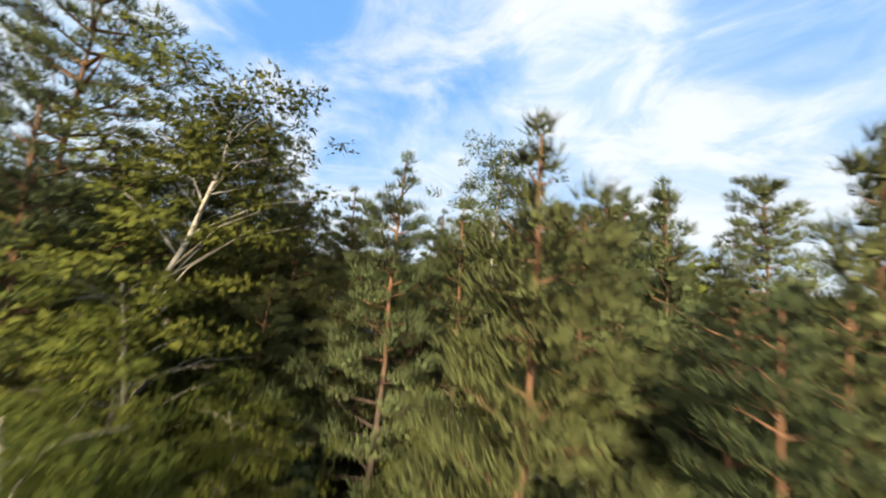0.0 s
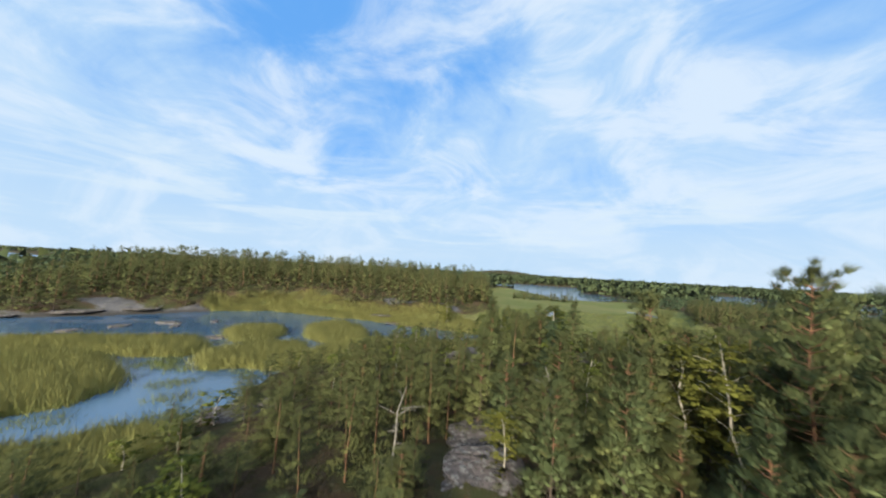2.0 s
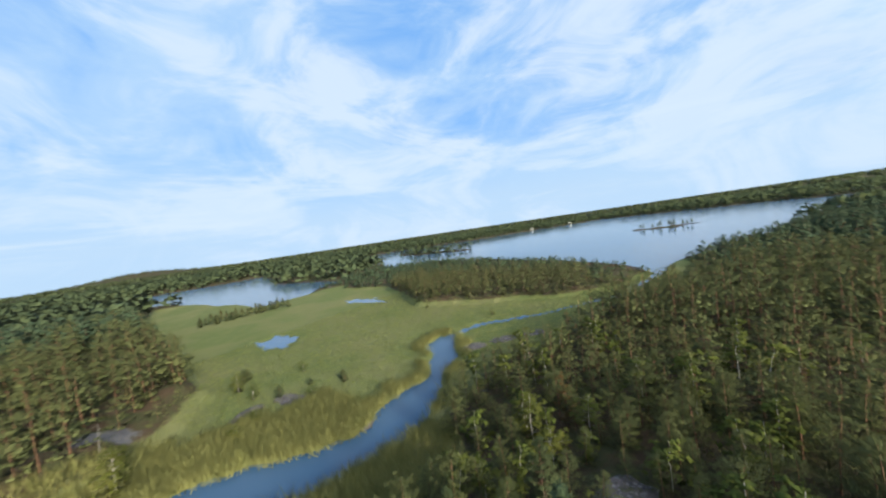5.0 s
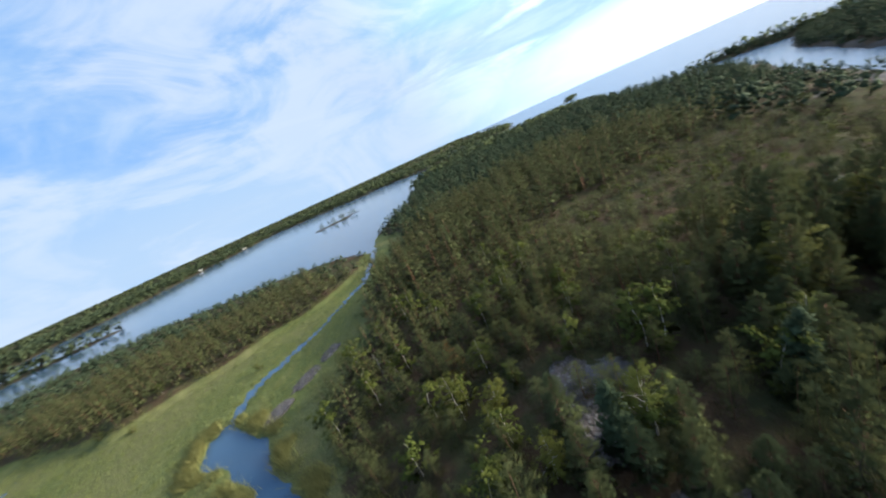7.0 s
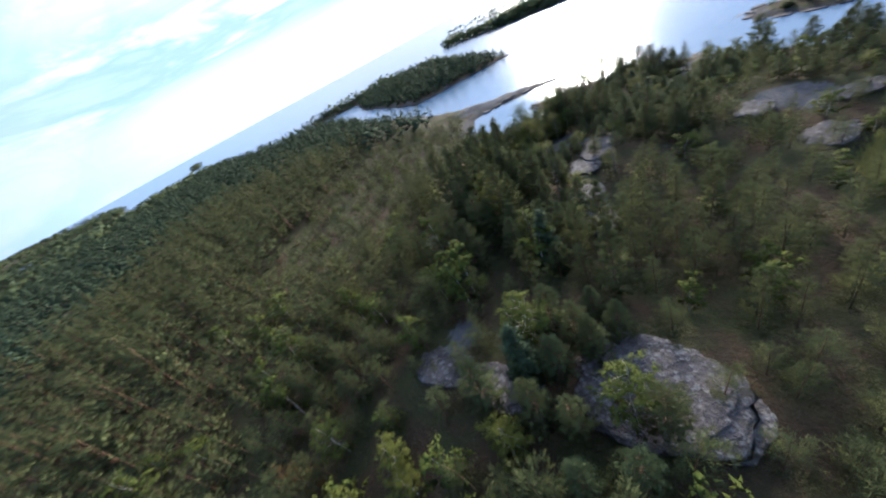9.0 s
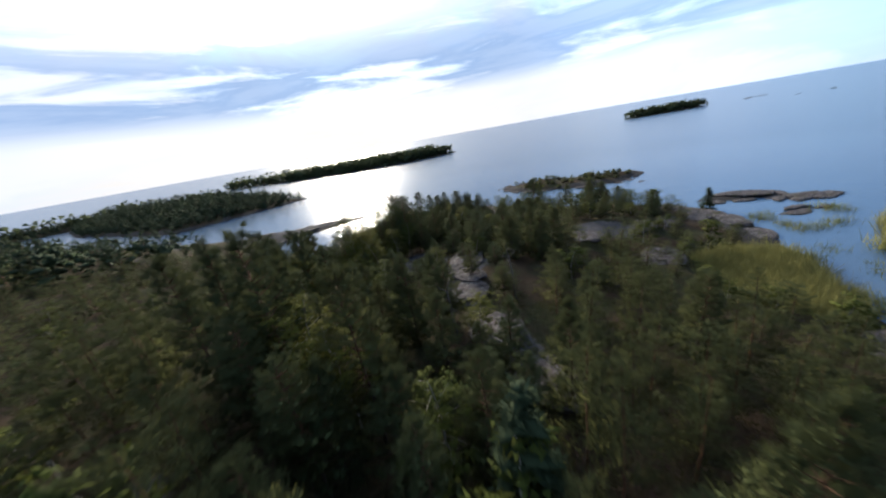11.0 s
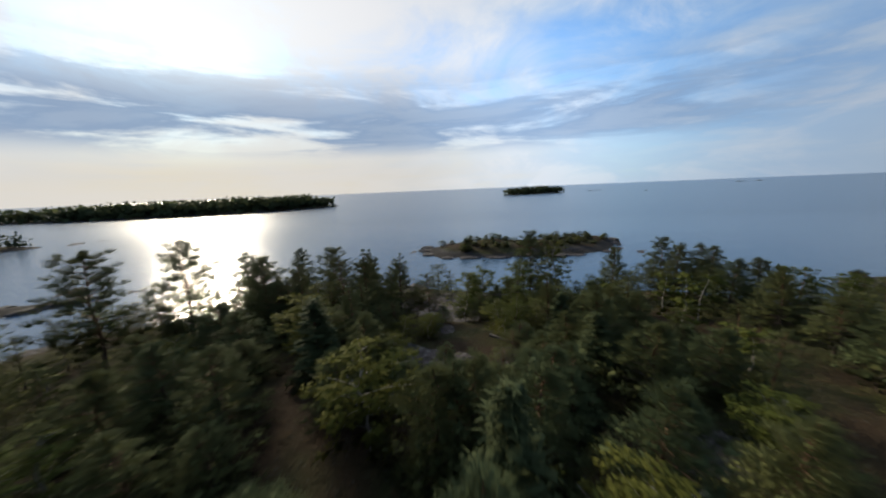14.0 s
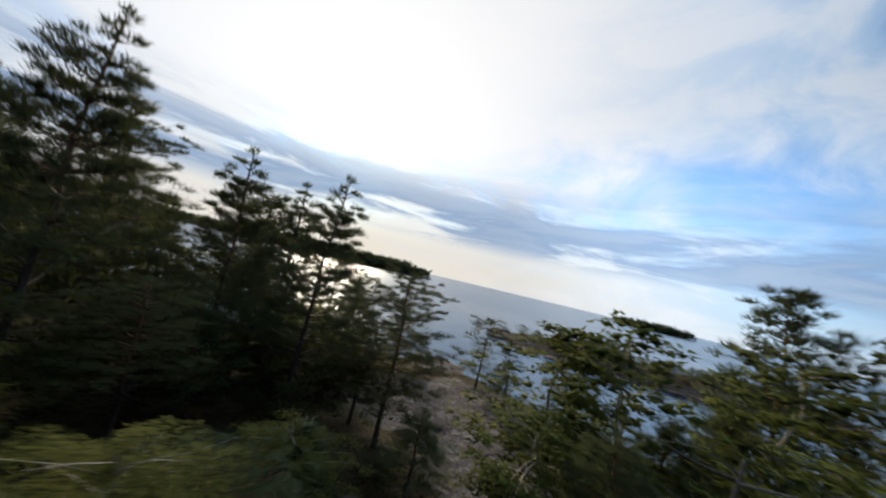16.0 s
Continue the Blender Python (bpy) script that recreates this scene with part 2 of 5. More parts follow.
def rock_material():
    m, n, out = material("lichen_granite")
    tc = n.add("ShaderNodeNewGeometry").outputs["Position"]
    fine = n.noise(tc, 2.6, 6, 0.65)
    mid = n.noise(tc, 0.5, 4, 0.6)
    spots = n.noise(tc, 5.5, 3, 0.5, 0.8)
    c = n.mix(n.ramp(mid, 0.35, 0.65), (0.064, 0.058, 0.061), (0.098, 0.084, 0.084))
    c = n.mix(n.ramp(fine, 0.5, 0.64), c, (0.058, 0.055, 0.056))
    warped = n.add("ShaderNodeVectorMath", {0: tc, 1: n.add("ShaderNodeCombineXYZ", {0: n.math("MULTIPLY", fine, 0.5), 1: n.math("MULTIPLY", spots, 0.5)}).outputs[0]}, operation="ADD").outputs[0]
    cell = n.add("ShaderNodeTexVoronoi", {"Vector": warped, "Scale": 2.4})
    lichen = n.math("SUBTRACT", n.math("ADD", n.math("MULTIPLY", n.add("ShaderNodeSeparateXYZ", {0: cell.outputs["Color"]}).outputs[0], 0.5), n.math("MULTIPLY", mid, 0.35)), cell.outputs["Distance"])
    c = n.mix(n.math("MULTIPLY", n.ramp(lichen, 0.00, 0.22), 0.55), c, (0.190, 0.188, 0.184))
    c = n.mix(n.ramp(spots, 0.60, 0.66), c, (0.040, 0.038, 0.036))
    crack = n.add("ShaderNodeTexVoronoi", {"Vector": n.add("ShaderNodeVectorMath", {0: n.mapping(tc, rot=(0, 0, 0.5), scale=(0.22, 0.7, 0.6)), 1: n.add("ShaderNodeCombineXYZ", {0: n.math("MULTIPLY", mid, 1.6), 1: n.math("MULTIPLY", fine, 0.9)}).outputs[0]}, operation="ADD").outputs[0], "Scale": 0.7}, feature="DISTANCE_TO_EDGE").outputs["Distance"]
    c = n.mix(n.math("ADD", 0.55, n.math("MULTIPLY", n.ramp(crack, 0.004, 0.03), 0.45)), (0.022, 0.022, 0.016), c)
    fine = n.math("ADD", fine, n.math("MULTIPLY", n.ramp(crack, 0.0, 0.04), 0.2))
    c = n.mix(n.math("MULTIPLY", n.ramp(n.noise(tc, 0.8, 4, 0.6), 0.56, 0.66), 0.8), c, (0.050, 0.051, 0.020))
    n.tree.links.new(principled(n, c, 0.85, bump(n, fine, 1.0, 0.30), 0.10), out.inputs[0])
    return m


ROCK = rock_material()


def water_material():
    m, n, out = material("sea_water")
    pos = n.add("ShaderNodeNewGeometry").outputs["Position"]
    swell = n.noise(n.mapping(pos, rot=(0, 0, 0.5), scale=(0.5, 1.0, 1)), 0.30, 5, 0.6, 0.3)
    ripple = n.noise(n.mapping(pos, rot=(0, 0, 0.3), scale=(0.7, 1.3, 1)), 1.5, 4, 0.6)
    calm = n.add("ShaderNodeAttribute", attribute_name="calm").outputs["Fac"]
    h = n.math("ADD", n.math("MULTIPLY", swell, 1.0), n.math("MULTIPLY", ripple, 0.35))
    strength = n.math("SUBTRACT", 0.15, n.math("MULTIPLY", calm, 0.10))
    b = n.add("ShaderNodeBump", {"Strength": strength, "Distance": 0.55, "Height": h}).outputs[0]
    # blue of the reflected sky is put into the base colour, deeper where calm
    c = n.mix(n.noise(pos, 0.02, 3), (0.052, 0.098, 0.165), (0.062, 0.110, 0.180))
    c = n.mix(calm, c, (0.026, 0.058, 0.108))
    rough = n.math("SUBTRACT", 0.25, n.math("MULTIPLY", n.math("POWER", calm, 0.6), 0.21))
    p = n.add("ShaderNodeBsdfPrincipled", {"Base Color": c, "Roughness": rough, "IOR": 1.333, "Normal": b})
    n.tree.links.new(p.outputs[0], out.inputs[0])
    return m


WATER = water_material()


def plain_material(name, a, b, rough=0.7, scale=3.0):
    m, n, out = material(name)
    tc = n.add("ShaderNodeTexCoord").outputs["Object"]
    v = n.noise(tc, scale, 5, 0.6)
    n.tree.links.new(principled(n, n.mix(v, a, b), rough, bump(n, v, 0.3, 0.02)), out.inputs[0])
    return m


RED_PAINT = plain_material("faded_red_paint", (0.36, 0.07, 0.04), (0.45, 0.11, 0.06))
WHITE_PAINT = plain_material("white_paint", (0.72, 0.71, 0.68), (0.80, 0.79, 0.76))
ROOF_TIN = plain_material("dark_roof", (0.10, 0.10, 0.105), (0.16, 0.15, 0.15), 0.5)
WINDOW = plain_material("dark_window_glass", (0.02, 0.025, 0.03), (0.03, 0.035, 0.04), 0.1)


# ---- mesh helpers ----
def tri_mesh(name, verts, tris, mat, puff=None):
    """Fast: a mesh of triangles from two arrays; puff: soft outward directions of a leafy crown."""
    me = bpy.data.meshes.new(name)
    me.vertices.add(len(verts))
    me.vertices.foreach_set("co", np.asarray(verts, np.float32).ravel())
    me.loops.add(len(tris) * 3)
    me.loops.foreach_set("vertex_index", np.asarray(tris, np.int32).ravel())
    me.polygons.add(len(tris))
    me.polygons.foreach_set("loop_start", np.arange(0, len(tris) * 3, 3, dtype=np.int32))
    me.materials.append(mat)
    me.update(calc_edges=True)
    if puff is not None:
        me.attributes.new("puff", "FLOAT_VECTOR", "POINT").data.foreach_set("vector", np.asarray(puff, np.float32).ravel())
    return me


def crown_puff(v, middle, radius):
    """Outward and upward from the stem, with a share of the spray's own lean."""
    d = np.stack([v[:, 0] / radius, v[:, 1] / radius, (v[:, 2] - middle) / (radius * 2.4) + 0.35], 1)
    return d / (np.linalg.norm(d, axis=1)[:, None] + 1e-6)


def part(name, data, parent, label=""):
    ob = new(name, data)
    ob.parent = parent
    return tagged(ob, label) if label else ob


def thing(name, label, category, place=None, group=""):
    ob = new(name)
    if place is not None:
        ob.matrix_world = place
    return tagged(ob, label, category, group)


# ---- plan of the archipelago ----
MAINLAND = [(-4800, 1900), (-1500, 1050), (-760, 680), (-560, 520), (-420, 380), (-330, 260), (-240, 160), (-185, 115), (-150, 98), (-125, 93), (-112, 98), (-99, 107), (-90, 118), (-80, 126),
            (-68, 132), (-42, 128), (-24, 122.5), (-8, 117), (10, 109.5), (24, 99), (37, 101.5), (44, 99), (54, 107), (60, 112), (68, 113.5), (67, 108),
            (55, 100), (45, 97), (38, 93), (25, 90), (20, 91), (7, 97), (-1, 96), (-13, 97), (-21, 95), (-27, 86), (-31, 76), (-31, 64), (-30, 56),
            (-34, 51), (-39, 46), (-46, 41), (-50, 40), (-57, 33), (-61, 20), (-61, 6), (-49, -6), (-46, -16), (-38, -22), (-24, -33), (-12, -36)]
SOUTH = [(-12, -36), (-3, -34), (-8, -24), (3, -16), (12, -22), (17, -32), (14, -47), (2, -52), (-10, -54), (-20, -53), (-15, -59), (2, -63), (20, -71),
         (40, -92), (50, -106), (80, -140), (113, -190), (158, -240), (201, -236), (260, -275), (420, -385), (640, -335), (760, -470), (950, -600), (1500, -880),
         (4800, -2300), (4800, 4800), (-4800, 4800)]
BAY = [(161, 60), (188, 74), (222, 120), (258, 190), (284, 262), (262, 300), (250, 345), (330, 430), (385, 510), (425, 640), (530, 650), (620, 560), (720, 450), (1042, 227), (943, 97), (784, -114),
       (629, -193), (530, -190), (440, -110), (396, -40), (273, 9), (198, 50)]
SOUND = [(478, -290), (655, -325), (734, -226), (830, -300), (1147, -410), (780, -446), (598, -400)]
LAKE = [(39, 686), (70, 482), (82, 402), (96, 289), (126, 283), (166, 307), (183, 446), (250, 638), (146, 673)]
MARSH = [(-24, 128), (-3, 127), (15, 147), (24, 234), (34, 309), (60, 410), (90, 420), (96, 289), (126, 281), (150, 272), (136, 250), (141, 215), (103, 153), (98, 147), (104, 129),
         (111, 106), (119, 86), (132, 72), (172, 62), (200, 50), (154, 38), (93, 71), (64, 75), (53, 87), (43, 87), (32, 86), (24, 80), (14, 75), (5, 79), (-3, 81), (-13, 82), (-21, 75), (-30, 68), (-50, 80), (-86, 130), (-66, 140), (-44, 136)]
CREEK = [(66, 111), (80, 107), (93, 91), (118, 71), (146, 62), (166, 58)]
NEAR_ISLANDS = {
    "reed_a": [(-41, 108), (-36, 117), (-27, 108), (-21, 93), (-28, 89), (-37, 95)],
    "reed_bar": [(-57, 96), (-55, 102), (-47, 104), (-42, 97), (-43, 90), (-49, 87), (-54, 92)],
    "reed_b": [(-47, 73), (-46, 79), (-42, 86), (-35, 87), (-31, 82), (-29, 76), (-30, 70), (-37, 70.5), (-42, 68)],
    "reed_c": [(-92, 75), (-75, 82), (-63, 85), (-58, 87), (-50, 81), (-48, 77), (-51, 74), (-58, 72.5), (-70, 73), (-90, 68)],
    "reed_d": [(-92, 66), (-72, 70), (-60, 70), (-53, 66), (-47, 61), (-46, 54), (-52, 49), (-63, 47), (-85, 50)],
    "near_islet": [(-66, -38), (-61, -29), (-66, -20), (-74, -9), (-82, -3), (-94, -3), (-98, -8), (-92, -16), (-84, -27), (-76, -35)],
    "skerry_a": [(-66, 22), (-69, 29), (-77, 34), (-80, 31), (-73, 23)],
    "skerry_b": [(-71, 34), (-79, 40), (-81, 38), (-74, 33)],
    "skerry_c": [(-64, 37), (-68, 41), (-72, 40), (-67, 36)],
}
WOODED_ISLANDS = {
    "mid": [(-14, -151), (10, -141), (26, -135), (50, -128), (90, -190), (120, -235), (140, -292), (222, -292), (200, -330), (100, -330), (20, -250), (2, -190)],
    "far": [(-212, -287), (-180, -268), (-130, -268), (-80, -300), (-28, -345), (-10, -370), (-40, -380), (-100, -350), (-160, -320), (-200, -300)],
    "far_tail": [(-20, -365), (20, -415), (55, -465), (45, -470), (5, -425), (-30, -380)],
    "pin": [(-430, -222), (-470, -225), (-540, -190), (-560, -165), (-520, -160), (-470, -190)],
}
OUTER_ISLANDS = {
    "skerry_d": [(-560, -150), (-640, -130), (-650, -120), (-600, -125)],
    "skerry_e": [(-500, -80), (-545, -45), (-555, -35), (-515, -60)],
    "skerry_f": [(-1250, 60), (-1420, 165), (-1400, 180), (-1260, 85)],
    "tree_islet": [(432, 94), (448, 90), (458, 28), (446, 18), (430, 50)],
    "bay_bar": [(394, 300), (412, 298), (424, 380), (448, 478), (428, 488), (392, 400)],
    "outer_a": [(700, -640), (850, -800), (870, -790), (730, -630)],
    "outer_b": [(-120, -620), (40, -700), (60, -690), (-90, -605)],
}
ISLANDS = {**NEAR_ISLANDS, **WOODED_ISLANDS, **OUTER_ISLANDS}


def sdf(px, py, poly):
    """Signed distance to a polygon, positive inside."""
    best = np.full(px.shape, 1e18)
    inside = np.zeros(px.shape, bool)
    for (x0, y0), (x1, y1) in zip(poly, poly[1:] + poly[:1]):
        ex, ey = x1 - x0, y1 - y0
        u = np.clip(((px - x0) * ex + (py - y0) * ey) / (ex * ex + ey * ey), 0, 1)
        best = np.minimum(best, (px - x0 - u * ex) ** 2 + (py - y0 - u * ey) ** 2)
        cross = ((y0 > py) != (y1 > py)) & (px < ex * (py - y0) / (ey if ey else 1e-9) + x0)
        inside ^= cross
    return np.where(inside, 1, -1) * np.sqrt(best)


def line_dist(px, py, pts):
    best = np.full(px.shape, 1e18)
    for (x0, y0), (x1, y1) in zip(pts, pts[1:]):
        ex, ey = x1 - x0, y1 - y0
        u = np.clip(((px - x0) * ex + (py - y0) * ey) / (ex * ex + ey * ey), 0, 1)
        best = np.minimum(best, (px - x0 - u * ex) ** 2 + (py - y0 - u * ey) ** 2)
    return np.sqrt(best)


def waves(x, y, scale, seed):
    """Smooth, cheap, repeatable unevenness in about -1..1."""
    rs = np.random.RandomState(seed)
    total = np.zeros(x.shape)
    for k in range(7):
        a, f, p = rs.uniform(0, 6.28), rs.uniform(0.6, 1.7) / scale, rs.uniform(0, 6.28)
        total += np.sin((x * math.cos(a) + y * math.sin(a)) * f * 6.28 + p + 1.4 * np.sin((x * math.sin(a) - y * math.cos(a)) * f * 3.1 + p * 2))
    return total / 4.0


KNOLLS = [(12, 61, 13, 2.4), (0, 36, 10, 2.4), (-7, 25, 8, 2.0), (22, 57, 8, 1.6), (-32, -3, 9, 0.2), (-5, 13, 8, 1.4), (-30, 24, 8, 1.2), (62, 96, 8, 1.5),
          (-6, 128, 12, 3.0), (-40, 150, 30, 4.0), (-90, 160, 40, 5.0), (-150, 190, 50, 5.0), (-25, 230, 60, 6.0), (15, 127, 6, 1.2), (750, 4270, 420, 62.0)]
BARE = [(19.5, 57.6, 2.0, 1.6), (3.2, 62.6, 3.6, 2.8), (-0.5, 39, 2.2, 4.0), (-2, 29, 2.0, 3), (-6.5, 24, 3.2, 2.2), (-4, 13, 2.6, 2.2), (-38, -10, 3.0, 4.0), (-37.2, -6.2, 1.9, 3.4), (-33, 24, 5, 4),
        (62, 99, 3, 2.5), (72, 94, 4.5, 3), (-18, 121, 11, 3.0), (18, 128, 6, 2.5), (-20, 135, 7, 3), (-105, 113, 10, 3.5), (-2, 135, 4, 3), (0, -57, 20, 7), (-14, -37, 8, 5), (30, -78, 14, 7), (-12, -146, 9, 6)]


def survey(x, y):
    """Height, marsh share, rock share, calm share and distance to the shore at places of the plan."""
    d = sdf(x, y, MAINLAND + SOUTH[1:])
    d = np.minimum(d, -sdf(x, y, BAY))
    d = np.minimum(d, -sdf(x, y, LAKE))
    d = np.minimum(d, -sdf(x, y, SOUND))
    wob = waves(x, y, 22, 3) * 1.3 + waves(x, y, 7, 4) * 0.6
    far = np.clip((np.hypot(x, y) - 150) / 300, 0, 1)
    d = d + wob + waves(x, y, 120, 5) * 14 * far
    main = d.copy()
    reedy = np.full(x.shape, -1e9)
    for name, poly in ISLANDS.items():
        di = sdf(x, y, poly) + wob * (0.5 if max(abs(poly[0][0]), abs(poly[0][1])) < 130 else 1.2)
        d = np.maximum(d, di)
        if name.startswith("reed"):
            reedy = np.maximum(reedy, di)
    m = sdf(x, y, MARSH) + wob * 1.2
    marsh = np.clip(m / 5 + 0.5, 0, 1)
    marsh = np.maximum(marsh, np.clip(reedy / 2 + 0.6, 0, 1))
    west = np.clip(1 - np.hypot((x + 36) / 11, (y - 43.5) / 9.5), 0, 1)
    marsh = np.maximum(marsh, np.clip(west * 2.5, 0, 1))
    creek = line_dist(x, y, CREEK) + wob * 0.35
    ponds = np.minimum(np.hypot((x - 48) / 7, (y - 176) / 13), np.hypot((x - 107) / 6, (y - 196) / 22)) + waves(x, y, 9, 8) * 0.42
    land = np.clip(d, 0, None)
    hill = 5.2 * (1 - np.exp(-land / 26)) + 3.0 * (1 - np.exp(-land / 140))
    hill = hill * (1 - 0.6 * np.clip((x - 85) / 30, 0, 1) * np.clip((y - 40) / 25, 0, 1) * np.clip((300 - x) / 20, 0, 1) * np.clip((400 - y) / 40, 0, 1))
    hill = hill * (1 - 0.55 * np.clip((-44 - x) / 6, 0, 1) * np.clip((y - 20) / 6, 0, 1) * np.clip((60 - y) / 10, 0, 1))
    isl = main < d - 0.01
    hill = np.where(isl, np.minimum(hill, 1.0 + 2.8 * (1 - np.exp(-land / 12))), hill)
    for kx, ky, kr, kh in KNOLLS:
        hill = hill + kh * np.exp(-((x - kx) ** 2 + (y - ky) ** 2) / kr ** 2) * np.clip(land / 6, 0, 1)
    hill = hill + (waves(x, y, 26, 6) * 0.8 + waves(x, y, 8, 7) * 0.35) * np.clip(land / 10, 0, 1)
    flat_land = 0.30 + 0.10 * waves(x, y, 18, 9)
    flat_land = np.where((creek < 1.4) | (ponds < 0.8), -0.25, flat_land)
    z = hill * (1 - marsh) + flat_land * marsh
    shore = np.clip(d / 2.0, 0, 1)
    z = np.where(d > 0, z * shore + 0.02 + 0.10 * shore, np.maximum(-2.5, d * 0.30 - 0.03))
    z = np.where((d > 0) & (marsh > 0.5) & ((creek < 1.4) | (ponds < 0.8)), -0.25, z)
    coast = np.clip(1.2 - land / (4.2 + 2.4 * waves(x, y, 30, 11)), 0, 1) * (1 - marsh) * (1 - 0.9 * np.clip(1.6 - np.hypot((x + 28) / 10, (y - 60) / 22), 0, 1))
    rock = coast
    for bx, by, br, bs in BARE:
        rock = np.maximum(rock, np.clip(1.5 - np.hypot((x - bx) / br, (y - by) / bs) * 1.0 + 0.25 * waves(x, y, 5, 12), 0, 1))
    rock = np.maximum(rock, np.clip(waves(x, y, 17, 13) * 1.1 - 0.75, 0, 1) * (1 - marsh))
    rock = np.where(np.hypot(x, y) > 500, rock * 0.5, rock)
    rock = rock * (1 - np.clip(marsh * 1.4 - 0.4, 0, 1) * (land > 0))
    calm = np.clip(1.2 - np.hypot((x + 15) / 95, (y - 100) / 40), 0, 1)
    calm = np.clip(calm * 2.5, 0, 1)
    calm = np.maximum(calm, np.clip(1.6 - np.hypot(x - 3, y + 30) / 18, 0, 1) * 0.6)
    calm = np.maximum(calm, np.clip(1.5 - np.hypot((x - 450) / 450, (y - 250) / 400), 0, 1) * 0.75)
    return z, marsh, rock, calm, d, m


def axis(lo, hi, step, reach, growth):
    core = list(np.arange(lo, hi + step * 0.5, step))
    s, v = step, hi
    upper = []
    while v < reach:
        s *= growth
        v += s
        upper.append(min(v, reach))
    s, v = step, lo
    lower = []
    while v > -reach:
        s *= growth
        v -= s
        lower.append(max(v, -reach))
    return np.array(lower[::-1] + core + upper)


def sheet(name, xs, ys, heights, mat, attributes):
    gx, gy = np.meshgrid(xs, ys)
    nx, ny = len(xs), len(ys)
    co = np.stack([gx.ravel(), gy.ravel(), heights.ravel()], 1)
    i = (np.arange(ny - 1)[:, None] * nx + np.arange(nx - 1)[None, :]).ravel()
    tris = np.concatenate([np.stack([i, i + 1, i + nx + 1], 1), np.stack([i, i + nx + 1, i + nx], 1)])
    me = tri_mesh(name, co, tris, mat)
    me.polygons.foreach_set("use_smooth", [True] * len(me.polygons))
    for key, values in attributes.items():
        me.attributes.new(key, "FLOAT", "POINT").data.foreach_set("value", values.ravel().astype(np.float32))
    return new(name, me)


gxs, gys = axis(-115, 165, 1.55, 4800, 1.06), axis(-75, 180, 1.55, 4800, 1.06)
GX, GY = np.meshgrid(gxs, gys)
GZ, GM, GR, GC, GD, _ = survey(GX, GY)
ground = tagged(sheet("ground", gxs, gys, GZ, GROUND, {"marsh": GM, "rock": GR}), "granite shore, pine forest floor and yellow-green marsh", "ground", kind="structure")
wxs, wys = axis(-140, 190, 5, 4800, 1.12), axis(-90, 190, 5, 4800, 1.12)
WX, WY = np.meshgrid(wxs, wys)
sea = tagged(sheet("water", wxs, wys, np.zeros(WX.shape), WATER, {"calm": survey(WX, WY)[3]}), "grey-blue rippled sea and calm reed-fringed lagoon", "water", kind="structure")


# ---- trees ----
def frame_of(axis_dir):
    a = axis_dir / np.linalg.norm(axis_dir)
    h = np.array([0, 0, 1.0]) if abs(a[2]) < 0.9 else np.array([1.0, 0, 0])
    u = np.cross(a, h)
    u /= np.linalg.norm(u)
    return a, u, np.cross(a, u)


def tube(path, radii, sides):
    """Triangles of a tapered tube along a path."""
    verts, tris = [], []
    for k, (p, r) in enumerate(zip(path, radii)):
        a, u, v = frame_of(path[min(k + 1, len(path) - 1)] - path[max(k - 1, 0)])
        for s in range(sides):
            t = 6.2832 * s / sides
            verts.append(p + (u * math.cos(t) + v * math.sin(t)) * r)
    for k in range(len(path) - 1):
        for s in range(sides):
            a, b = k * sides + s, k * sides + (s + 1) % sides
            tris += [(a, b, b + sides), (a, b + sides, a + sides)]
    return np.array(verts), np.array(tris)


def join(pieces):
    vs, ts, n = [], [], 0
    for v, t in pieces:
        vs.append(v)
        ts.append(t + n)
        n += len(v)
    return np.concatenate(vs), np.concatenate(ts)


def tufts(rs, centres, outward, blades, length, width, droop=0.25, spread=0.8):
    """Needle or leaf sprays: slim pointed blades that fan out of each centre."""
    n = len(centres) * blades
    c = np.repeat(centres, blades, 0)
    o = np.repeat(outward, blades, 0)
    d = o * 0.55 + rs.normal(0, spread, (n, 3))
    d[:, 2] += 0.35 - droop
    d /= np.linalg.norm(d, axis=1)[:, None] + 1e-9
    side = np.cross(d, rs.normal(0, 1, (n, 3)))
    side /= np.linalg.norm(side, axis=1)[:, None] + 1e-9
    ln = length * rs.uniform(0.6, 1.25, n)[:, None]
    base = c + rs.normal(0, length * 0.55, (n, 3))
    wv = side * width * rs.uniform(0.6, 1.3, n)[:, None]
    v = np.stack([base - wv * 0.5, base + wv * 0.5, base + d * ln], 1).reshape(-1, 3)
    return v, np.arange(n * 3).reshape(-1, 3)


def heart(rs, centres, size):
    """Dense inner twigs: small uneven eight-sided lumps."""
    oct_v = np.array([(1, 0, 0), (-1, 0, 0), (0, 1, 0), (0, -1, 0), (0, 0, 0.8), (0, 0, -0.8)], float)
    oct_t = np.array([(0, 2, 4), (2, 1, 4), (1, 3, 4), (3, 0, 4), (2, 0, 5), (1, 2, 5), (3, 1, 5), (0, 3, 5)])
    n = len(centres)
    v = oct_v[None] * size * rs.uniform(0.6, 1.3, (n, 6, 1)) + rs.normal(0, size * 0.2, (n, 6, 3)) + centres[:, None]
    return v.reshape(-1, 3), (oct_t[None] + (np.arange(n) * 6)[:, None, None]).reshape(-1, 3)


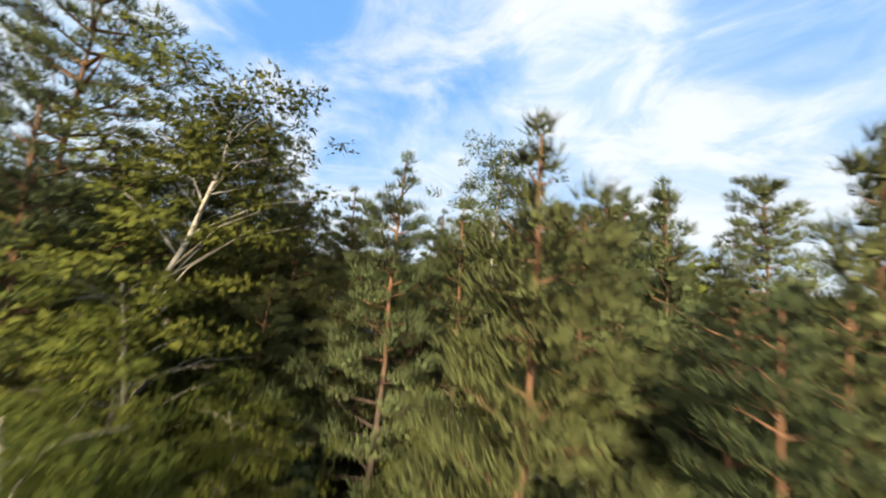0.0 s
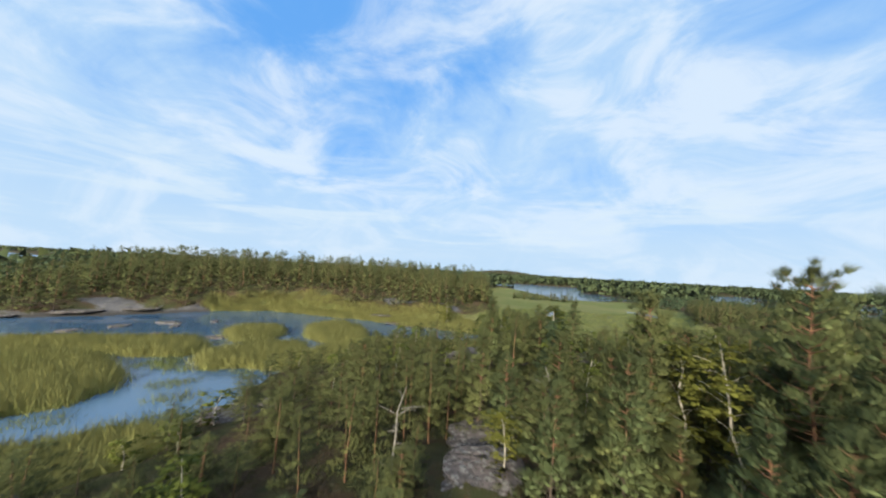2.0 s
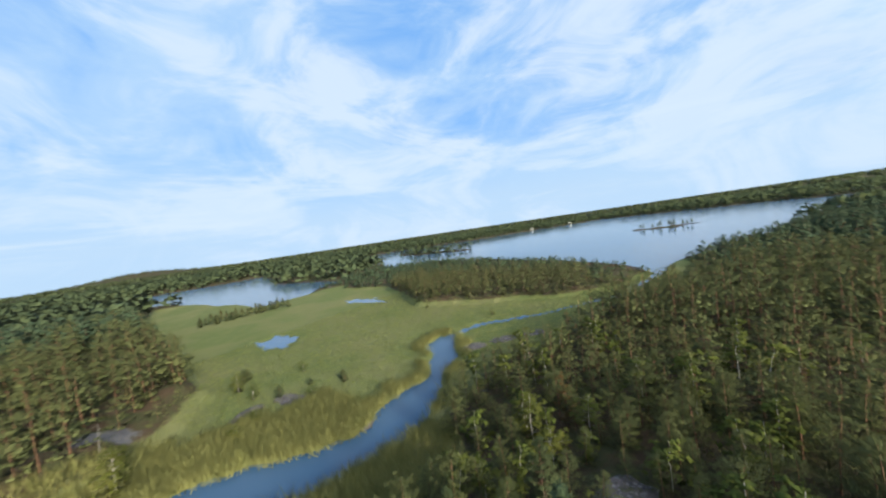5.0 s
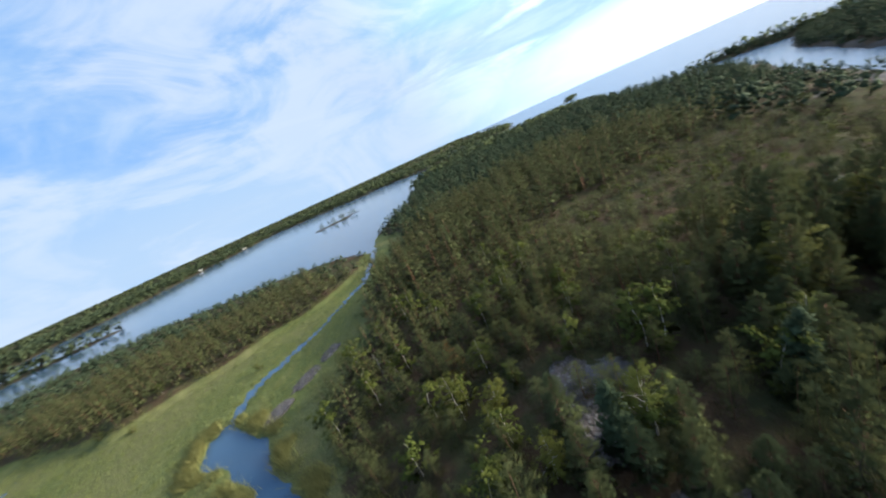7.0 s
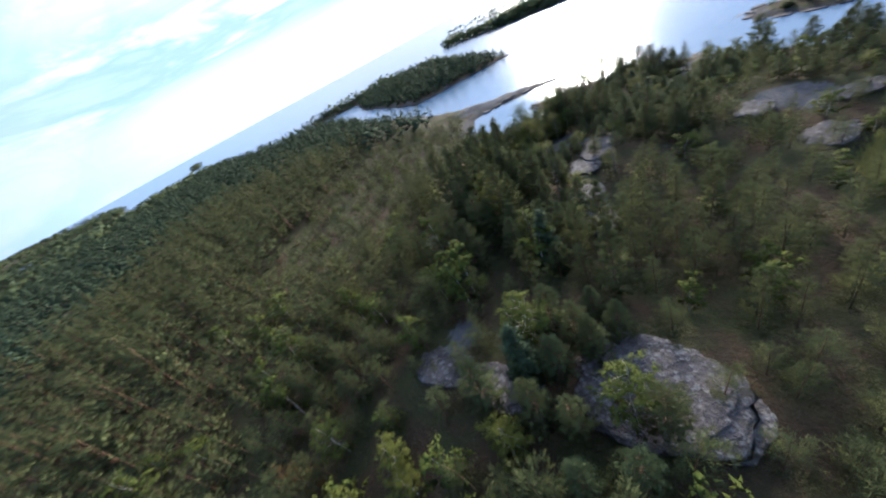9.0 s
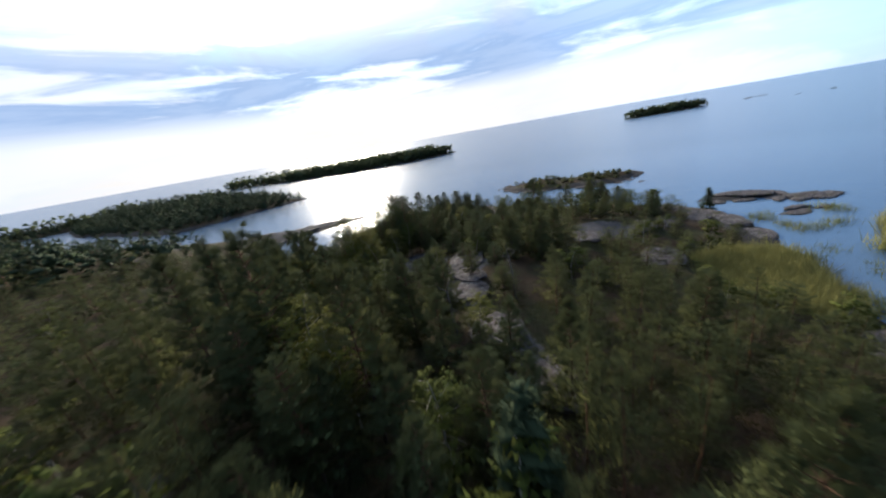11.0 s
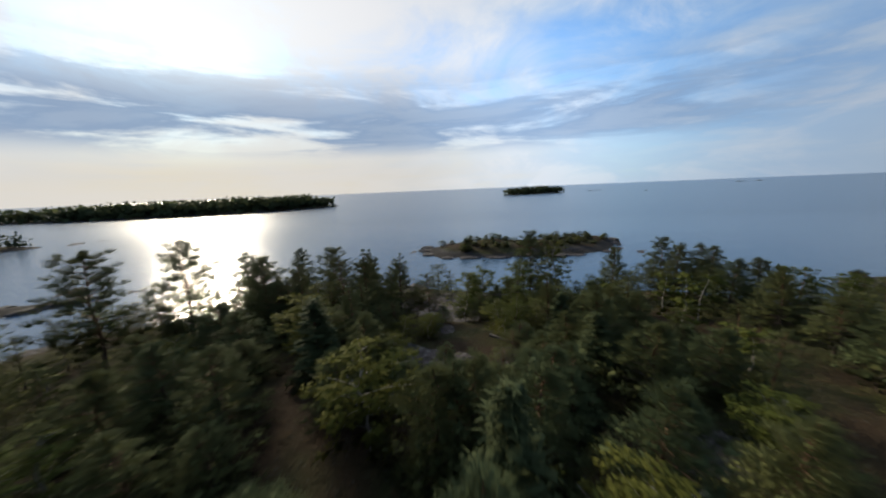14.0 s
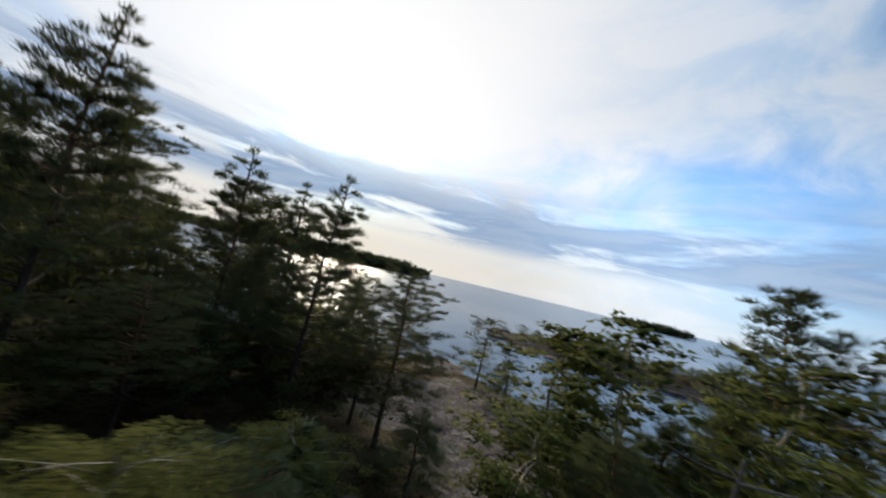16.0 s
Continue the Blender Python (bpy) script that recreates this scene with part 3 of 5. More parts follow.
def clusters(rs, centres, size, squash, blades, length, width, lift, middle, radius, core):
    """Leafy clusters: a dense inner lump each, and slim blades that stand out of it; with soft outward directions."""
    n = len(centres)
    sizes = size * rs.uniform(0.65, 1.25, n)
    if lift > 0.3:
        zc = centres[:, 2]
        sizes = sizes * (1.12 - 0.58 * np.clip((zc - zc.min()) / (np.ptp(zc) + 1e-6), 0, 1) ** 1.5)
    d = rs.normal(0, 1, (n * blades, 3))
    d /= np.linalg.norm(d, axis=1)[:, None] + 1e-9
    d[:, 2] = np.where(d[:, 2] < -0.25, -0.5 * d[:, 2], d[:, 2])
    flat = np.array([1, 1, squash])
    rr = np.repeat(sizes, blades)[:, None]
    base = np.repeat(centres, blades, 0) + d * flat * rr * rs.uniform(0.35, 1.0, (n * blades, 1))
    go = d * (0.8 - 0.42 * (lift > 0.3)) + rs.normal(0, 0.26, d.shape) + np.array([0, 0, lift])
    if lift > 0.3:
        away = np.repeat(centres, blades, 0) * np.array([1.0, 1.0, 0.0])
        go = go + 0.45 * away / (np.linalg.norm(away, axis=1)[:, None] + 0.15)
    go /= np.linalg.norm(go, axis=1)[:, None] + 1e-9
    side = np.cross(go, rs.normal(0, 1, go.shape))
    side /= np.linalg.norm(side, axis=1)[:, None] + 1e-9
    wv = side * width * rs.uniform(0.6, 1.3, n * blades)[:, None] * 0.5
    tip = base + go * length * rs.uniform(0.6, 1.3, n * blades)[:, None]
    v = np.stack([base - wv, base + wv, tip], 1).reshape(-1, 3)
    t = np.arange(len(v)).reshape(-1, 3)
    q = np.repeat(0.32 * d + 1.0 * crown_puff(base, middle, radius) + np.array([0, 0, 0.1]), 3, 0)
    if core == 0:
        return v, t, q / (np.linalg.norm(q, axis=1)[:, None] + 1e-9)
    hv, ht = heart(rs, centres, 1.0)
    hv = np.repeat(centres, 6, 0) + (hv - np.repeat(centres, 6, 0)) * flat * np.repeat(sizes, 6)[:, None] * core
    hq = (hv - np.repeat(centres, 6, 0)) / (np.repeat(sizes, 6)[:, None] * core) * 0.4 + 0.9 * crown_puff(hv, middle, radius)
    q = np.concatenate([q, hq])
    q /= np.linalg.norm(q, axis=1)[:, None] + 1e-9
    return np.concatenate([v, hv]), np.concatenate([t, ht + len(v)]), q


def pine(seed, height, bare, radius, count, blades, length, width, limbs=True, sides=6, rings=7, size=0.42, core=0.46, dome=0.0, twigs=0):
    """A Scots pine: leaning trunk, whorls of limbs that turn up at their tips, and a ragged crown of needle clusters. dome: 0 for a young
    cone, 1 for an old round top. twigs: side twigs at each knee of a limb, each with its own tuft."""
    rs = np.random.RandomState(seed)
    lean = rs.normal(0, 0.022, 2) * height
    zs = np.linspace(-0.4, height * 0.97, rings)
    stem = np.stack([lean[0] * (zs / height) ** 2, lean[1] * (zs / height) ** 2, zs], 1)
    stem[1:-1, :2] += rs.normal(0, 0.05, (rings - 2, 2))
    rad = np.interp(zs, [-0.4, 0, height], [0.009 * height + 0.02, 0.007 * height + 0.012, 0.012])
    wood = [tube(stem, rad, sides)]
    n_limbs = max(7, int(count / 2.3))
    per_whorl = 4 if n_limbs > 24 else 3
    n_whorls = max(3, n_limbs // per_whorl)
    side_bias, bias = rs.uniform(0, 6.28), rs.uniform(0.05, 0.22)
    centres = []
    for k in range(n_limbs):
        ring, arm = divmod(k, per_whorl)
        f = min(0.97, (ring + 0.5 + rs.uniform(-0.35, 0.35)) / (n_whorls + 0.3))
        f = f ** 1.12
        z0 = height * (bare + (0.95 - bare) * f)
        ang = ring * 0.9 + arm * 6.283 / per_whorl + rs.normal(0, 0.28)
        cone = (1 - f) ** 0.95 * min(1.0, 0.70 + 2.4 * f) * 1.05
        round_top = math.sqrt(max(0.0, 1 - (1.12 * f - 0.25) ** 2)) * 0.92
        prof = radius * (0.05 + cone * (1 - dome) + round_top * dome) * (1 + bias * math.cos(ang - side_bias))
        reach = prof * rs.uniform(0.66, 1.08)
        base = np.array([np.interp(z0, zs, stem[:, 0]), np.interp(z0, zs, stem[:, 1]), z0])
        rise = rs.uniform(0.02, 0.22) + 0.55 * f
        out = np.array([math.cos(ang), math.sin(ang), 0.0])

        def along(t):
            return base + out * reach * t + np.array([0, 0, reach * (rise * t + 0.22 * t * t - 0.06 * math.sin(3.1 * t))])

        if limbs:
            wood.append(tube(np.stack([base, along(0.5), along(1.0)]), [0.0035 * height + 0.006, 0.016, 0.005], 3))
        steps = (0.40, 0.72, 1.0) if reach > 0.95 * size * 2.2 else ((0.55, 1.0) if reach > size * 0.9 else (0.9,))
        for t in steps:
            knee = along(t + rs.uniform(-0.08, 0.08))
            centres.append(knee + rs.normal(0, 0.22 * size, 3) + np.cross(out, (0, 0, 1)) * rs.normal(0, 0.10 * reach))
            for q in range(twigs if f < 0.84 else 0):
                end = knee + (out * rs.uniform(0.15, 0.5) + np.cross(out, (0, 0, 1)) * (1 - 2 * (q % 2)) * rs.uniform(0.35, 0.8) + np.array([0, 0, rs.uniform(0.05, 0.45)])) * (0.08 + 0.44 * reach * (1.15 - 0.5 * t))
                wood.append(tube(np.stack([knee, end]), [0.009, 0.004], 3))
                centres.append(end)
    centres.append(np.array([lean[0], lean[1], height - size * 0.8]))
    centres.append(np.array([lean[0], lean[1], height - size * 1.9]) + rs.normal(0, 0.1, 3))
    return join(wood), clusters(rs, np.array(centres), size, 1.0, blades, length, width, 0.8, height * (bare + 0.4), radius, core)


def spruce(seed, height, radius, count, blades, length, width):
    rs = np.random.RandomState(seed)
    zs = np.linspace(-0.4, height * 0.98, 5)
    stem = np.stack([zs * 0, zs * 0, zs], 1)
    wood = [tube(stem, np.interp(zs, [-0.4, height], [0.016 * height, 0.015]), 5)]
    f = rs.uniform(0, 1, count) ** 1.25
    ang = rs.uniform(0, 6.28, count)
    r = radius * (1 - f) ** 0.8 * rs.uniform(0.3, 1.0, count)
    z = height * (0.06 + 0.92 * f) - r * 0.25
    centres = np.stack([np.cos(ang) * r, np.sin(ang) * r, z], 1)
    return join(wood), clusters(rs, centres, 0.30, 0.5, blades, length, width, 0.05, height * 0.4, radius, 0.8)


def birch(seed, height, bare, radius, count, blades, length, width, limbs=True, size=0.30, core=0.45):
    """A birch: slim white stem, fine rising limbs with hanging leaf sprays."""
    rs = np.random.RandomState(seed)
    zs = np.linspace(-0.4, height * 0.95, 7)
    lean = rs.normal(0, 0.05, 2) * height
    stem = np.stack([lean[0] * np.clip(zs / height, 0, 1) ** 1.6, lean[1] * np.clip(zs / height, 0, 1) ** 1.6, zs], 1)
    stem[1:-1, :2] += rs.normal(0, 0.09, (5, 2))
    stem[0, :2] = stem[1, :2] * 0.3
    wood = [tube(stem, np.interp(zs, [-0.4, height], [0.006 * height + 0.02, 0.012]), 6)]
    centres = []
    n_limbs = max(8, count // 4)
    for k in range(n_limbs):
        f = (k + rs.uniform(0, 1)) / n_limbs
        z0 = height * (bare + (0.93 - bare) * f)
        ang = k * 2.4 + rs.normal(0, 0.5)
        reach = radius * (0.25 + math.sin(math.pi * (0.14 + 0.8 * f)) * 0.8) * rs.uniform(0.5, 1.1)
        base = np.array([np.interp(z0, zs, stem[:, 0]), np.interp(z0, zs, stem[:, 1]), z0])
        tip = base + np.array([math.cos(ang) * reach, math.sin(ang) * reach, reach * rs.uniform(0.2, 0.9)])
        if limbs and k % 2 == 0:
            wood.append(tube(np.stack([base, (base + tip) / 2 + np.array([0, 0, 0.12 * reach]), tip]), [0.016, 0.010, 0.004], 3))
        for t in (0.4, 0.65, 0.85, 1.05):
            centres.append(base + (tip - base) * t + rs.normal(0, 0.13 * radius, 3) - np.array([0, 0, abs(rs.normal(0, 0.2 * radius))]))
    return join(wood), clusters(rs, np.array(centres), size, 1.15, blades, length, width, -0.35, height * 0.55, radius, core)


def height_at(x, y):
    return float(survey(np.array([float(x)]), np.array([float(y)]))[0][0])


class Kind:
    """Meshes of one tree kind at its own height, to be set out as things."""

    def __init__(self, name, wood, crown, bark, green):
        self.trunk = tri_mesh(name + "_trunk", *wood, bark)
        self.crown = tri_mesh(name + "_crown", *crown[:2], green, crown[2])
        self.trunk.polygons.foreach_set("use_smooth", [True] * len(self.trunk.polygons))


PINE_H, SPRUCE_H, BIRCH_H = [10, 11, 9, 12, 8, 10.5], [9, 7], [10, 8, 11]
PINES = [Kind("pine", *pine(20 + k, h, b, r, 170, 60, 0.30, 0.027, dome=dm, size=0.40, core=0.40), PINE_BARK, NEEDLE)
         for k, (h, b, r, dm) in enumerate([(10, 0.12, 1.9, 0.1), (11, 0.24, 2.0, 0.45), (9, 0.05, 1.9, 0.0), (12, 0.30, 2.0, 0.6), (8, 0.03, 1.9, 0.1), (10.5, 0.14, 2.1, 0.3)])]
SPRUCES = [Kind("spruce", *spruce(40 + k, h, r, 170, 18, 0.26, 0.08), PINE_BARK, SPRUCE) for k, (h, r) in enumerate([(9, 1.7), (7, 1.4)])]
BIRCHES = [Kind("birch", *birch(50 + k, h, b, r, 150, 20, 0.16, 0.11), BIRCH_BARK, LEAF) for k, (h, b, r) in enumerate([(10, 0.2, 1.9), (8, 0.1, 1.8), (11, 0.22, 2.0)])]
# finer crowns for the trees that stand beside the way
FINE_PINES = [Kind("pine", *pine(60 + k, h, b, r, 150, 60, 0.16, 0.018, size=0.22, core=0.24, dome=dm, twigs=2), PINE_BARK, NEEDLE) for k, (h, b, r, dm) in enumerate([(10, 0.16, 1.8, 0.3), (11, 0.24, 1.9, 0.7), (9, 0.05, 1.8, 0.0)])]
LIGHT_PINES = [Kind("pine", *pine(70 + k, h, b, r, 160, 66, 0.30, 0.028, size=0.40, core=0.40, dome=dm), PINE_BARK, NEEDLE) for k, (h, b, r, dm) in enumerate([(10, 0.10, 2.0, 0.1), (11, 0.16, 2.0, 0.4), (9, 0.04, 1.9, 0.0)])]
FINE_BIRCHES = [Kind("birch", *birch(65 + k, h, b, r, 330, 60, 0.085, 0.045, size=0.30, core=0.18), BIRCH_BARK, LEAF) for k, (h, b, r) in enumerate([(10, 0.2, 1.8), (9, 0.1, 1.9)])]
LABELS = {"pine_tree": ("green Scots pine with orange upper trunk", "pine tree", "pines of the island wood"),
          "spruce_tree": ("dark green narrow spruce among the pines", "spruce tree", "spruces of the island wood"),
          "birch_tree": ("birch with white stem and yellow-green leaves", "birch tree", "birches of the island wood")}


def set_tree(kind, k, x, y, height, turn, label="", fine=False, light=False, bush=""):
    meshes, heights = {"pine_tree": (PINES, PINE_H), "spruce_tree": (SPRUCES, SPRUCE_H), "birch_tree": (BIRCHES, BIRCH_H)}[kind]
    if fine and kind == "pine_tree":
        meshes, heights, k = FINE_PINES, [10, 11, 9], k % 3
    elif light and kind == "pine_tree":
        meshes, heights, k = LIGHT_PINES, [10, 11, 9], k % 3
    elif fine and kind == "birch_tree":
        meshes, heights, k = FINE_BIRCHES, [10, 9], k % 2
    s = height / heights[k]
    lab, cat, grp = LABELS[kind]
    seaward = x < -8 and y < 26
    wide = (1.2 if fine else 1.08 if kind == "pine_tree" and not seaward else 1.4) * s ** 0.5
    if bush:
        cat, grp = "bush", "bushes on the islets"
    root = thing(bush or kind, label or lab, cat, Matrix.LocRotScale((x, y, height_at(x, y) - 0.1), Euler((0, 0, turn)), (wide, wide, s)), grp)
    part("trunk", meshes[k].trunk, root)
    part("crown", meshes[k].crown, root)
    return root


# trees that stand out: kind, variant, x, y, top above the sea
GROVE_PINES = [("pine_tree", 2, 1.8, 1.6, 11.2), ("pine_tree", 1, -5.7, 9.3, 14.9), ("pine_tree", 0, 3.9, 5.4, 11.4), ("pine_tree", 2, -8.8, 4.2, 12.8), ("birch_tree", 1, -3.9, 3.6, 13.4), ("pine_tree", 2, -0.2, 5.4, 12.3),
               ("pine_tree", 0, -4.2, 8.2, 12.4), ("pine_tree", 2, -8.6, 11.5, 11.6), ("pine_tree", 0, -6.4, 12.6, 11.8), ("pine_tree", 2, -4.6, 2.6, 11.4), ("pine_tree", 2, 4.6, 1.9, 9.6),
               ("pine_tree", 2, 8.0, 3.6, 12.8), ("pine_tree", 3, -4.3, 6.6, 10.6), ("birch_tree", 0, -5.9, 7.4, 13.4), ("pine_tree", 1, -6.4, 4.2, 15.0), ("pine_tree", 1, -7.4, 1.6, 14.0),
               ("pine_tree", 5, 11.5, 5.0, 11.8), ("pine_tree", 1, 12.9, 9.7, 14.6), ("pine_tree", 0, 10.2, 14.4, 15.4), ("pine_tree", 2, 6.0, 2.4, 9.8), ("pine_tree", 0, -8.2, 7.4, 12.6), ("pine_tree", 0, 8.0, 11.8, 14.2), ("pine_tree", 2, 8.8, 8.9, 13.9)]
GROVE_BIRCHES = [("birch_tree", 1, -4.0, 8.4, 10.6), ("birch_tree", 0, 2.45, 9.4, 15.1), ("birch_tree", 0, -5.4, 5.9, 13.5), ("birch_tree", 1, 1.5, 14.8, 13.0), ("birch_tree", 2, 3.0, 15.4, 13.2), ("birch_tree", 1, 4.6, 14.4, 12.6), ("birch_tree", 1, -3.4, 3.6, 9.2), ("birch_tree", 1, 2.3, 3.3, 8.2), ("birch_tree", 1, -2.6, 11.9, 11.2),
                 ("birch_tree", 2, -4.9, 11.0, 11.4), ("birch_tree", 1, -2.4, 3.6, 7.4), ("spruce_tree", 1, -1.5, 4.4, 6.4), ("spruce_tree", 0, -2.0, 2.8, 6.0), ("pine_tree", 2, -2.9, 5.6, 9.2),
                 ("pine_tree", 2, -1.6, 7.0, 8.6), ("birch_tree", 1, 1.0, 4.2, 6.2)]
RIDGE_TREES = [("pine_tree", 0, 15.8, 30.5, 19.2), ("pine_tree", 2, 7.6, 28.0, 14.2), ("pine_tree", 0, 12.2, 28.6, 17.2), ("birch_tree", 1, 11.0, 21.5, 14.0), ("pine_tree", 3, 13.7, 32.5, 19.4),
               ("pine_tree", 1, 10.1, 38.5, 17.6), ("pine_tree", 0, 8.6, 36.2, 14.8), ("birch_tree", 1, 4.5, 18.5, 11.0), ("birch_tree", 0, 8.5, 19.0, 11.6), ("birch_tree", 2, 3.2, 22.5, 11.2),
               ("pine_tree", 5, 18.5, 27.0, 18.2), ("pine_tree", 2, 6.5, 30.5, 12.6), ("pine_tree", 0, 10.2, 21.9, 16.4), ("pine_tree", 1, 13.2, 23.2, 16.8), ("pine_tree", 5, 12.6, 19.4, 15.8), ("pine_tree", 2, 8.6, 24.4, 15.0)]
COAST_TREES = [("pine_tree", 5, -53.1, 7.1, 7.6), ("pine_tree", 2, -53.2, 10.2, 7.3), ("pine_tree", 0, -32.3, -24.0, 7.4), ("pine_tree", 1, -31.8, -16.9, 8.2), ("pine_tree", 5, -32.4, -12.1, 8.3),
               ("pine_tree", 2, -32.7, -8.8, 8.2), ("pine_tree", 4, -34.3, -7.2, 6.4), ("pine_tree", 5, -46.0, -3.5, 8.6), ("birch_tree", 1, -45.2, -1.0, 7.4), ("pine_tree", 2, -25.8, -21.2, 8.4),
               ("pine_tree", 1, -28.5, -10.5, 8.6), ("spruce_tree", 1, -61.5, 26.5, 4.6), ("birch_tree", 1, -39.5, 1.5, 5.2), ("pine_tree", 5, -28.6, -7.9, 9.3), ("pine_tree", 2, -26.6, -5.6, 8.0),
               ("birch_tree", 1, -38.3, -4.3, 6.3), ("birch_tree", 0, -37.2, -5.6, 6.0), ("pine_tree", 2, -30.8, -10.2, 8.4), ("birch_tree", 1, -41.5, -2.4, 6.4), ("pine_tree", 5, -35.0, -12.6, 6.2),
               ("pine_tree", 0, -49.5, 3.5, 7.0), ("birch_tree", 1, -33.4, -0.2, 4.4), ("birch_tree", 0, -35.0, 0.3, 4.6), ("birch_tree", 1, -36.6, 1.0, 4.7), ("pine_tree", 2, -35.8, -3.2, 3.9),
               ("birch_tree", 1, -37.4, -1.4, 4.3), ("birch_tree", 0, -36.0, -4.9, 3.6), ("pine_tree", 2, -50.4, 8.4, 7.6), ("pine_tree", 0, -51.2, 11.0, 7.4), ("pine_tree", 4, -46.2, 12.0, 7.4), ("pine_tree", 2, -43.0, 14.2, 7.4),
               ("pine_tree", 5, -39.6, 15.6, 7.2), ("pine_tree", 0, -36.2, 16.2, 7.6), ("pine_tree", 2, -47.6, 14.8, 6.8), ("pine_tree", 4, -52.6, 14.2, 6.4), ("pine_tree", 5, -41.2, 18.2, 7.0), ("pine_tree", 2, -45.2, 19.6, 6.6),
               ("birch_tree", 0, -50.0, 18.0, 6.2), ("pine_tree", 0, -37.6, 20.2, 7.2), ("pine_tree", 4, -54.8, 19.8, 5.6), ("pine_tree", 2, -48.2, 23.0, 6.0), ("birch_tree", 1, -42.6, 22.4, 6.0)]
WEST_TREES = [("pine_tree", 0, -9.6, 6.6, 12.0), ("pine_tree", 1, -10.6, 9.6, 11.6), ("pine_tree", 2, -15.0, 21.0, 12.9), ("pine_tree", 4, -20.5, 24.6, 11.2), ("pine_tree", 2, -16.6, 25.8, 11.4), ("pine_tree", 0, -12.5, 18.5, 12.0), ("pine_tree", 4, -13.5, 24.0, 11.8),
              ("pine_tree", 2, -10.2, 20.8, 11.8), ("pine_tree", 0, -17.5, 23.4, 11.8), ("pine_tree", 5, -19.5, 20.0, 11.0), ("pine_tree", 2, -11.6, 12.4, 11.4), ("pine_tree", 5, -12.6, 7.2, 11.6),
              ("pine_tree", 0, -14.0, 14.6, 11.2), ("pine_tree", 3, -16.4, -16.9, 10.5), ("pine_tree", 5, -20.5, -16.4, 10.5), ("pine_tree", 5, -24.0, -12.6, 9.2)]
MARSH_EDGE_TREES = [("pine_tree", 5, 1.8, 52.8, 15.6), ("pine_tree", 2, -0.2, 43.4, 13.6), ("pine_tree", 4, -10.2, 45.6, 11.8), ("birch_tree", 1, -2.8, 121.0, 8.2), ("birch_tree", 2, 27.6, 69.1, 10.4),
                    ("birch_tree", 1, 24.0, 65.4, 9.4), ("birch_tree", 0, 22.6, 67.2, 8.0), ("birch_tree", 2, 31.0, 63.0, 9.8), ("pine_tree", 3, 22.3, 41.1, 13.6), ("pine_tree", 0, 29.5, 58.5, 11.6),
                    ("pine_tree", 2, 42.6, 56.3, 12.0)]
MARKED = GROVE_PINES + GROVE_BIRCHES + RIDGE_TREES + COAST_TREES + WEST_TREES + MARSH_EDGE_TREES
def beside_way(x, y):
    """The two stretches where the way leads close by the crowns."""
    return (-10 < x < 7 and -3 < y < 16) or (-36 < x < -24 and -13.5 < y < 3)


for kind, k, x, y, top in MARKED:
    set_tree(kind, k, x, y, max(2.5, top - height_at(x, y)), (x * 7.3 + y * 3.1) % 6.28, fine=beside_way(x, y), light=y > 40)

# the way that the aircraft keeps clear of branches, as a plan line with heights
CLEAR = [(0.9, -5, 7.4), (0.75, -1.6, 9.2), (-0.15, 1.9, 11.1), (-1.2, 5.8, 13.4), (-3.4, 17, 18), (-6.8, 35, 26), (12.4, 65, 25.4), (9.8, 48, 21.3), (5, 31, 18), (2.8, 28, 17.2), (-3.3, 20.7, 15.5), (-9.6, 14.5, 14.2), (-15.7, 9.6, 13), (-20.8, 5.7, 11.4),
         (-24.7, 2.7, 9.5), (-28.6, 0.4, 7.3), (-31, -1.1, 6.2), (-34, -3.2, 5.0)]


def canopy(x, y, d):
    """How high above the sea the wood's tops reach: low and wind-clipped at the coast, tall on the ridge."""
    inland = np.clip((y - 22) / 16, 0, 1) * np.clip((x + 19) / 9, 0, 1)
    coast = np.clip(4.6 + 0.14 * d, 4.6, 8.8)
    tops = coast * (1 - inland) + np.clip(8.0 + 0.12 * d, 8.0, 13.2) * inland
    grove = np.clip(1.6 - np.hypot((x - 2) / 12, (y - 10) / 12), 0, 1)
    tops = np.maximum(tops, grove * 11.8)
    for bx, by, br, top in ((10, 33, 12, 15.5), (4, 46, 9, 13.8), (-26.5, -14, 6, 8.2), (20, 26, 10, 16.0), (18, 44, 12, 15.0), (9, 65, 14, 15.0)):
        tops = np.maximum(tops, top * np.clip(1.45 - np.hypot(x - bx, y - by) / br, 0, 1) ** 0.5)
    cove = np.clip(1.5 - np.hypot((x - 9) / 15, (y + 12) / 13), 0, 1)
    tops = tops * (1 - cove) + np.minimum(tops, 5.2) * cove
    return tops * (1 - 0.2 * np.clip((y - 58) / 16, 0, 1) * np.clip((34 - x) / 10, 0, 1))


def crowd(box, step, seed, keep):
    """Jittered planting over a box of the plan where there is dry forest ground."""
    rs = np.random.RandomState(seed)
    x0, x1, y0, y1 = box
    gx, gy = np.meshgrid(np.arange(x0, x1, step), np.arange(y0, y1, step))
    x = gx.ravel() + rs.uniform(-0.48, 0.48, gx.size) * step
    y = gy.ravel() + rs.uniform(-0.48, 0.48, gx.size) * step
    z, marsh, rock, calm, d, m = survey(x, y)
    ok = (d > 2.2) & (marsh < 0.5) & (rock < 0.5 + 0.3 * rs.uniform(-1, 1, len(x))) & keep(x, y, d, rs)
    return x[ok], y[ok], z[ok], rs, d[ok]


